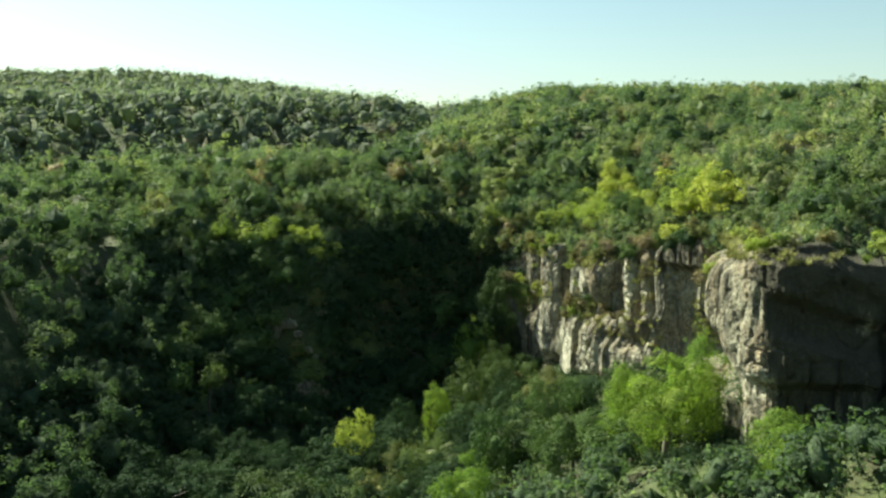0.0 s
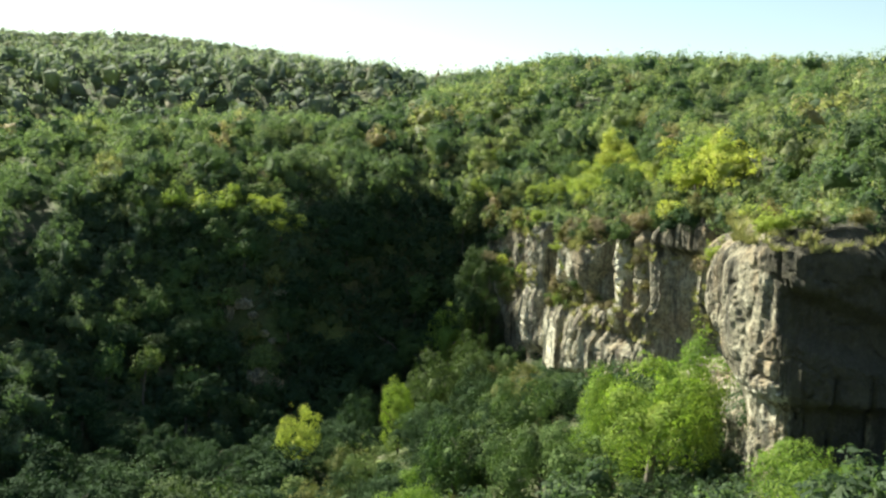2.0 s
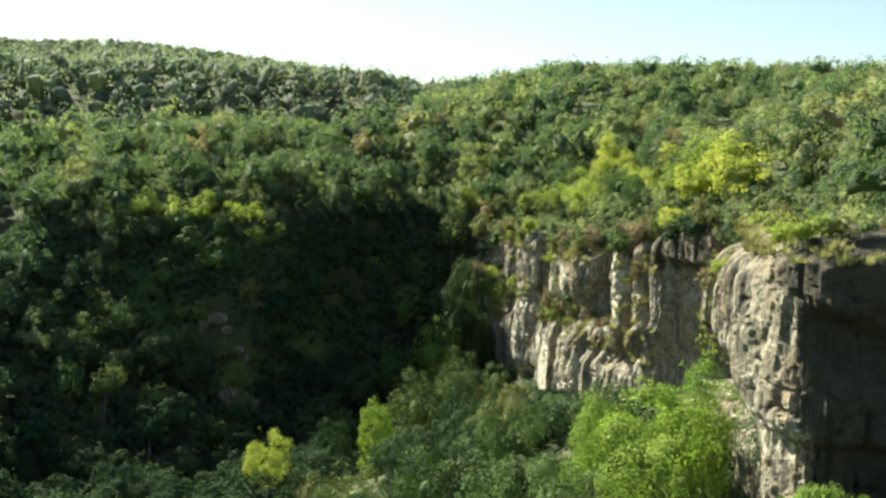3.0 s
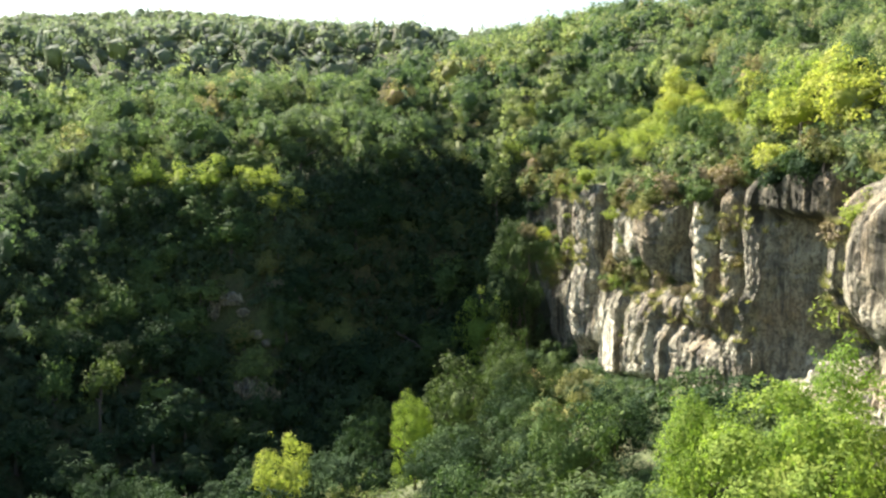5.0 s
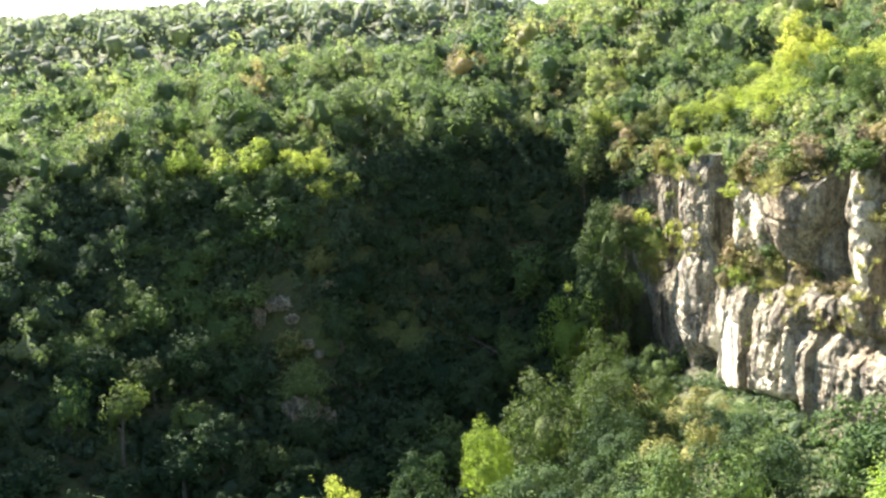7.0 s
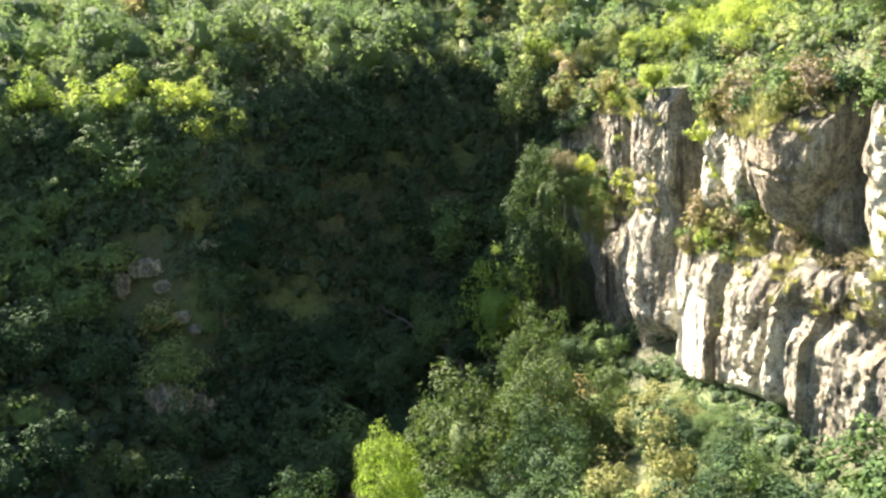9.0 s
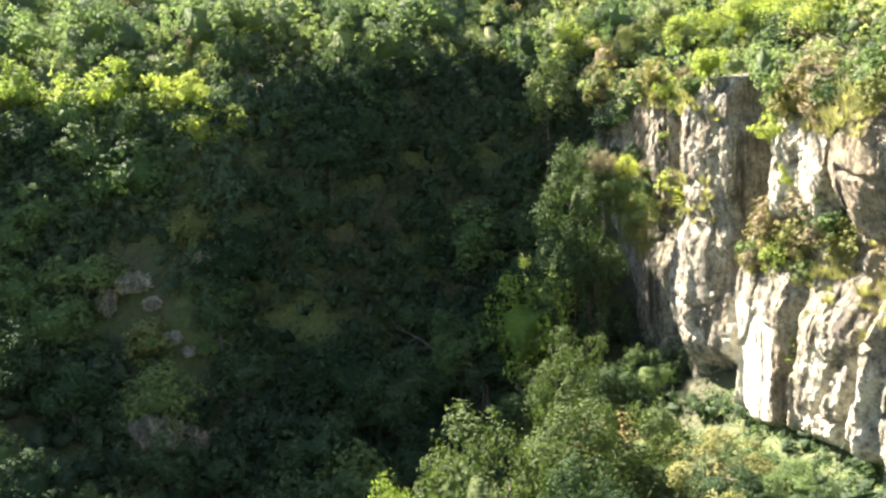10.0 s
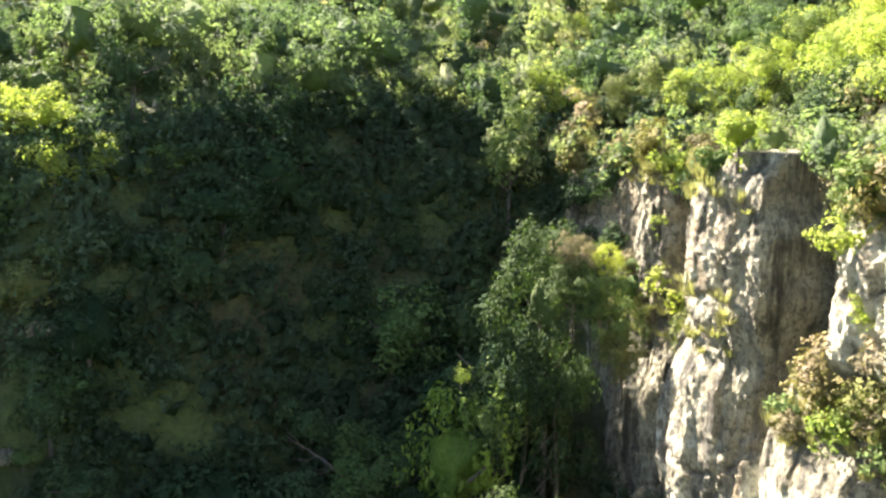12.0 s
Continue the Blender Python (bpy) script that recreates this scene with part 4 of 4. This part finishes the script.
for a, z, r, kind in [(361.5, 25.5, 1.3, "dry"), (363.2, 24.6, 1.1, "olive"), (362.4, 23.8, 0.9, "dry"), (365.2, 25.2, 1.1, "dry"), (366.8, 22.6, 0.8, "dry"), (355.5, 24.8, 0.9, "dry"), (351, 24.6, 0.9, "dry"), (347, 25.2, 0.8, "dry"), (385, 24.6, 1.2, "dry"), (391.8, 25.4, 1.2, "dry"), (320, 33, 1.0, "dry"), (342.2, 31.5, 1.0, "dry"), (364.5, 23.4, 0.9, "yellow"), (366, 24.3, 1.3, "olive"), (367.5, 23.2, 0.9, "mid"), (360, 26, 1.2, "mid"),
                      (358.4, 25, 1.1, "olive"), (362, 22.6, 1.0, "mid"), (369.6, 26.5, 1.5, "mid"), (369.4, 24.2, 1.0, "dark"), (370.2, 20.8, 0.6, "yellow"), (385.8, 23.5, 1.6, "olive"), (388, 24.6, 1.5, "yellow"),
                      (390.5, 24, 1.7, "mid"), (393, 23, 1.6, "olive"), (383.4, 22.6, 1.2, "olive"), (388.6, 29, 0.7, "yellow"), (387.2, 32, 0.9, "yellow"), (364.8, 31, 1.0, "yellow"), (363.4, 28.6, 0.8, "yellow"),
                      (366.6, 33, 1.1, "olive"), (343.6, 30.5, 1.1, "olive"), (341, 28.5, 0.9, "olive"), (344.4, 33, 1.2, "olive"), (335.4, 36, 1.3, "dark"), (331, 37, 1.4, "dark"),
                      (322.5, 31, 1.2, "olive"), (321.3, 28.6, 1.0, "olive"), (318, 34.6, 1.1, "yellow"), (326.5, 36, 1.5, "dark"), (325.3, 33.6, 1.1, "dark"), (349, 25.5, 0.9, "olive"), (353, 25.3, 0.8, "olive"), (293.5, 39, 0.9, "yellow"), (282, 39.2, 1.1, "yellow"), (296, 38.6, 0.8, "yellow"), (398, 30.5, 1.6, "dark"), (400.5, 29, 1.7, "dark"), (402, 31.5, 1.6, "olive"), (396, 26, 1.5, "dark"), (399, 25.5, 1.6, "dark")]:
    cliff_shrub(a, z, r * (1.3 if 356 < a < 367.2 and z < 27 else 1.0), kind)
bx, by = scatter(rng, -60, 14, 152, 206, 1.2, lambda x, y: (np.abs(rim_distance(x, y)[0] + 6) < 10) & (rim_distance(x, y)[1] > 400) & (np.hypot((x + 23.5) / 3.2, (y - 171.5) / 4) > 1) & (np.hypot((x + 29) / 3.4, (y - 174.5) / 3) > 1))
# lowest tints right of x = -20 paint in the gorge head's shade
woodland("bank_growth", "tangled undergrowth on the shaded bank, shade put into its tints", bx, by, 150, 0.14, (1.3, 2.6), (0.1, 0.8), lambda rng, x, y: rng.uniform(0.2, 0.5) if x < -20 else rng.uniform(0, 0.16), 25)

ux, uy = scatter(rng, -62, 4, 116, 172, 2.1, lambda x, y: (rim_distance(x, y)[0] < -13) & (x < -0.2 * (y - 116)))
# low tints stand for the deep shade under the floor's trees
woodland("floor_growth", "dense undergrowth between the trees of the gorge floor, tinted dark in place of shade", ux, uy, 110, 0.15, (1.2, 2.1), (0.2, 0.7), lambda rng, x, y: rng.uniform(0, 0.25), 38)


cx, cy = scatter(rng, 0, 62, 74, 190, 1.7, lambda x, y: (np.abs(rim_distance(x, y)[0] + 3.3) < 4.4) & (rim_distance(x, y)[1] < 404))
# tints kept dark in place of the shade between crowns
woodland("foot_growth", "low green scrub along the foot of the cliff", cx, cy, 170, 0.14, (0.7, 1.5), (0.1, 0.6), lambda rng, x, y: rng.uniform(0.0, 0.4), 28)


def rim_tint(rng, x, y):
    p = rng.random()
    return rng.uniform(0.3, 0.7) if p < 0.45 else rng.uniform(0.7, 0.93) if p < 0.95 else 1.0


ex, ey = scatter(rng, 5, 62, 80, 205, 1.75, lambda x, y: (np.abs(rim_distance(x, y)[0] - 6.5) < 6) & (rim_distance(x, y)[1] < 410) & ((rim_distance(x, y)[1] > 318) | (rim_distance(x, y)[0] > 4.5)))
woodland("rim_growth", "low sunlit scrub and dry grass along the cliff's edge", ex, ey, 220, 0.13, (0.8, 1.8), (0.1, 0.5), rim_tint, 27, floor=rim_floor)
tx, ty = scatter(rng, 5, 62, 84, 205, 1.5, lambda x, y: (np.abs(rim_distance(x, y)[0] - 7.0) < 2.0) & (rim_distance(x, y)[1] < 408) & (rim_distance(x, y)[1] > 312))
woodland("rim_thicket", "bushy sunlit thicket on the bank above the cliff's edge", tx, ty, 320, 0.11, (1.0, 1.9), (0.3, 0.9), rim_tint, 37)


# dry grass on the ledges and along the edge
def ledge_grass():
    rng = np.random.default_rng(77)
    spots = []
    for a0, a1, z0, z1, n in ((358, 369, 22.5, 26, 70), (383, 394, 22, 24.5, 50), (338, 357, 22, 26.5, 80), (372, 380, 24.5, 28, 26), (341, 346, 27, 34, 30), (317, 323, 26, 36, 40), (352, 359, 32, 34, 24), (336, 402, 31.5, 34, 120), (284, 322, 37.5, 38.6, 90)):
        for _ in range(n):
            spots.append((rng.uniform(a0, a1), rng.uniform(z0, z1)))
    T = []
    for a, z in spots:
        x, y = on_face(a, z, 0.05)
        m = 34
        r, h = rng.uniform(0.3, 0.7), rng.uniform(0.45, 1.0)
        ang = rng.uniform(0, 6.28, m)
        foot = np.stack([x + np.cos(ang) * r * rng.random(m) * 0.6, y + np.sin(ang) * r * rng.random(m) * 0.6, np.full(m, z - 0.1)], 1)
        tip = foot + np.stack([np.cos(ang) * r * 0.8, np.sin(ang) * r * 0.8, h * rng.uniform(0.5, 1, m)], 1)
        wide = np.stack([-np.sin(ang), np.cos(ang), 0 * ang], 1) * 0.045
        T.append(np.stack([foot - wide, foot + wide, tip], 1))
    T = np.concatenate(T)
    ob = mesh_object("ledge_grass", T.reshape(-1, 3), np.arange(3 * len(T)).reshape(-1, 3), GRASS, smooth=False)
    return tagged(ob, "tufts of dry yellowing grass on the cliff's ledges", "grass", kind="stuff")


GRASS = leaf_material("dry_grass", [(0.0, (0.26, 0.22, 0.09)), (1.0, (0.30, 0.27, 0.10))], 0.3)
ledge_grass()


# ---- bare rock and dead wood in the shaded gorge ----
def outcrop(x, y, z, w, h, deep, seed, label):
    """A broken rock standing out of the bank."""
    bm = bmesh.new()
    bmesh.ops.create_icosphere(bm, subdivisions=4, radius=1.0)
    co = np.array([v.co for v in bm.verts])
    a, b = np.arctan2(co[:, 1], co[:, 0]) * 2.2, co[:, 2] * 1.6
    val, edge = cells(a + 0.3 * value_noise(co * 2, seed), b, seed)
    val2, edge2 = cells(a * 2.6, b * 2.6, seed + 3)
    r = 1 + 0.5 * (val - 0.5) + 0.25 * (val2 - 0.5) - 0.14 * (1 - smooth01(0, 0.12, edge)) + 0.08 * value_noise(co * 4, seed + 1)
    co = np.sign(co) * np.abs(co) ** 0.8 * r[:, None] * (w / 2, deep / 2, h / 2)
    for v, c in zip(bm.verts, co):
        v.co = c
    me = bpy.data.meshes.new("rock_outcrop")
    bm.to_mesh(me)
    bm.free()
    me.materials.append(ROCK)
    me.attributes.new("fresh_and_lit", "FLOAT", "POINT").data.foreach_set("value", np.full(len(co), 0.05, np.float32))
    ob = new("rock_outcrop", me)
    ob.matrix_basis = pose(x, y, z, 0, 0, seed * 37 % 60 - 30)
    return tagged(ob, label, "rock", "rock outcrops of the shaded bank")


def bank_y(x, z):
    """Where the bank reaches a height, going up from the gorge."""
    ys = np.arange(160, 200, 0.25)
    zs = land(np.full(ys.shape, float(x)), ys)
    return float(ys[np.argmax(zs > z)])


for k, (x, z, w, h, deep) in enumerate([(-24, 7.0, 3.6, 5.0, 4), (-21.8, 6.0, 2.2, 3.6, 3), (-28.6, 18.4, 2.6, 1.6, 2.6), (-30.6, 17.0, 1.6, 2.2, 2.4), (-26.8, 16.6, 1.3, 1.0, 1.6),
                                        (-22.6, 20.2, 1.8, 1.0, 2), (-24.8, 13.8, 1.6, 1.0, 1.8), (-27.4, 14.4, 1.3, 0.8, 1.5), (-23.4, 12.6, 1.0, 0.8, 1.5), (-20, 19.2, 1.1, 0.7, 1.5)]):
    outcrop(x, bank_y(x, z) - 0.22 * deep, z + 0.5, w, h, deep, 3 + k, "pale broken limestone outcrop on the shaded bank" if k > 1 else "brown weathered rock face low on the shaded bank")


def dead_tree(x, y, z, length, lean, turn, seed, label):
    """A bare fallen tree: a crooked stem with forked branches."""
    rng = np.random.default_rng(seed)
    thing = tagged(new("dead_tree"), label, "dead tree", "dead wood in the gorge")
    thing.matrix_basis = pose(x, y, z, 0, lean, turn)

    def stick(name, p0, d, ln, r, parent):
        cu = bpy.data.curves.new(name, "CURVE")
        cu.dimensions, cu.bevel_depth, cu.bevel_resolution = "3D", r, 1
        sp = cu.splines.new("POLY")
        n = 9
        sp.points.add(n - 1)
        p = Vector(p0)
        d = Vector(d).normalized()
        path = []
        for i in range(n):
            sp.points[i].co = (*p, 1)
            sp.points[i].radius = 1 - 0.75 * i / (n - 1)
            path.append(p.copy())
            d = (d + Vector(rng.normal(size=3)) * 0.16).normalized()
            p = p + d * ln / n
        ob = new(name, cu)
        cu.materials.append(BARK)
        me = bpy.data.meshes.new_from_object(ob)
        bpy.data.objects.remove(ob)
        ob = new(name, me)
        ob.parent = parent
        return path

    main = stick("stem", (0, 0, 0), (0, 0, 1), length, 0.13, thing)
    for i in range(7):
        at = main[2 + i % 6]
        stick("branch", at, (rng.normal(), rng.normal(), 0.6), length * rng.uniform(0.25, 0.5), 0.05, thing)
    return thing


for k, (x, y, z, ln, lean, turn) in enumerate([(-1.0, 178.0, 6.0, 7, 25, 40), (-2.5, 180.5, 10.5, 6, -50, 10), (0.5, 181, 9.5, 6.5, 62, -20), (-4, 179, 7.5, 5, 70, 15), (1.5, 177, 6.5, 6, -12, 80)]):
    dead_tree(x, y, z, ln, lean, turn, 50 + k, "bare grey dead tree leaning in the shaded gorge")
dead_tree(37, 150, float(land(np.array([37.0]), np.array([150.0]))[0]), 8, 8, 30, 61, "bare dark dead tree among the sunlit scrub above the cliff")
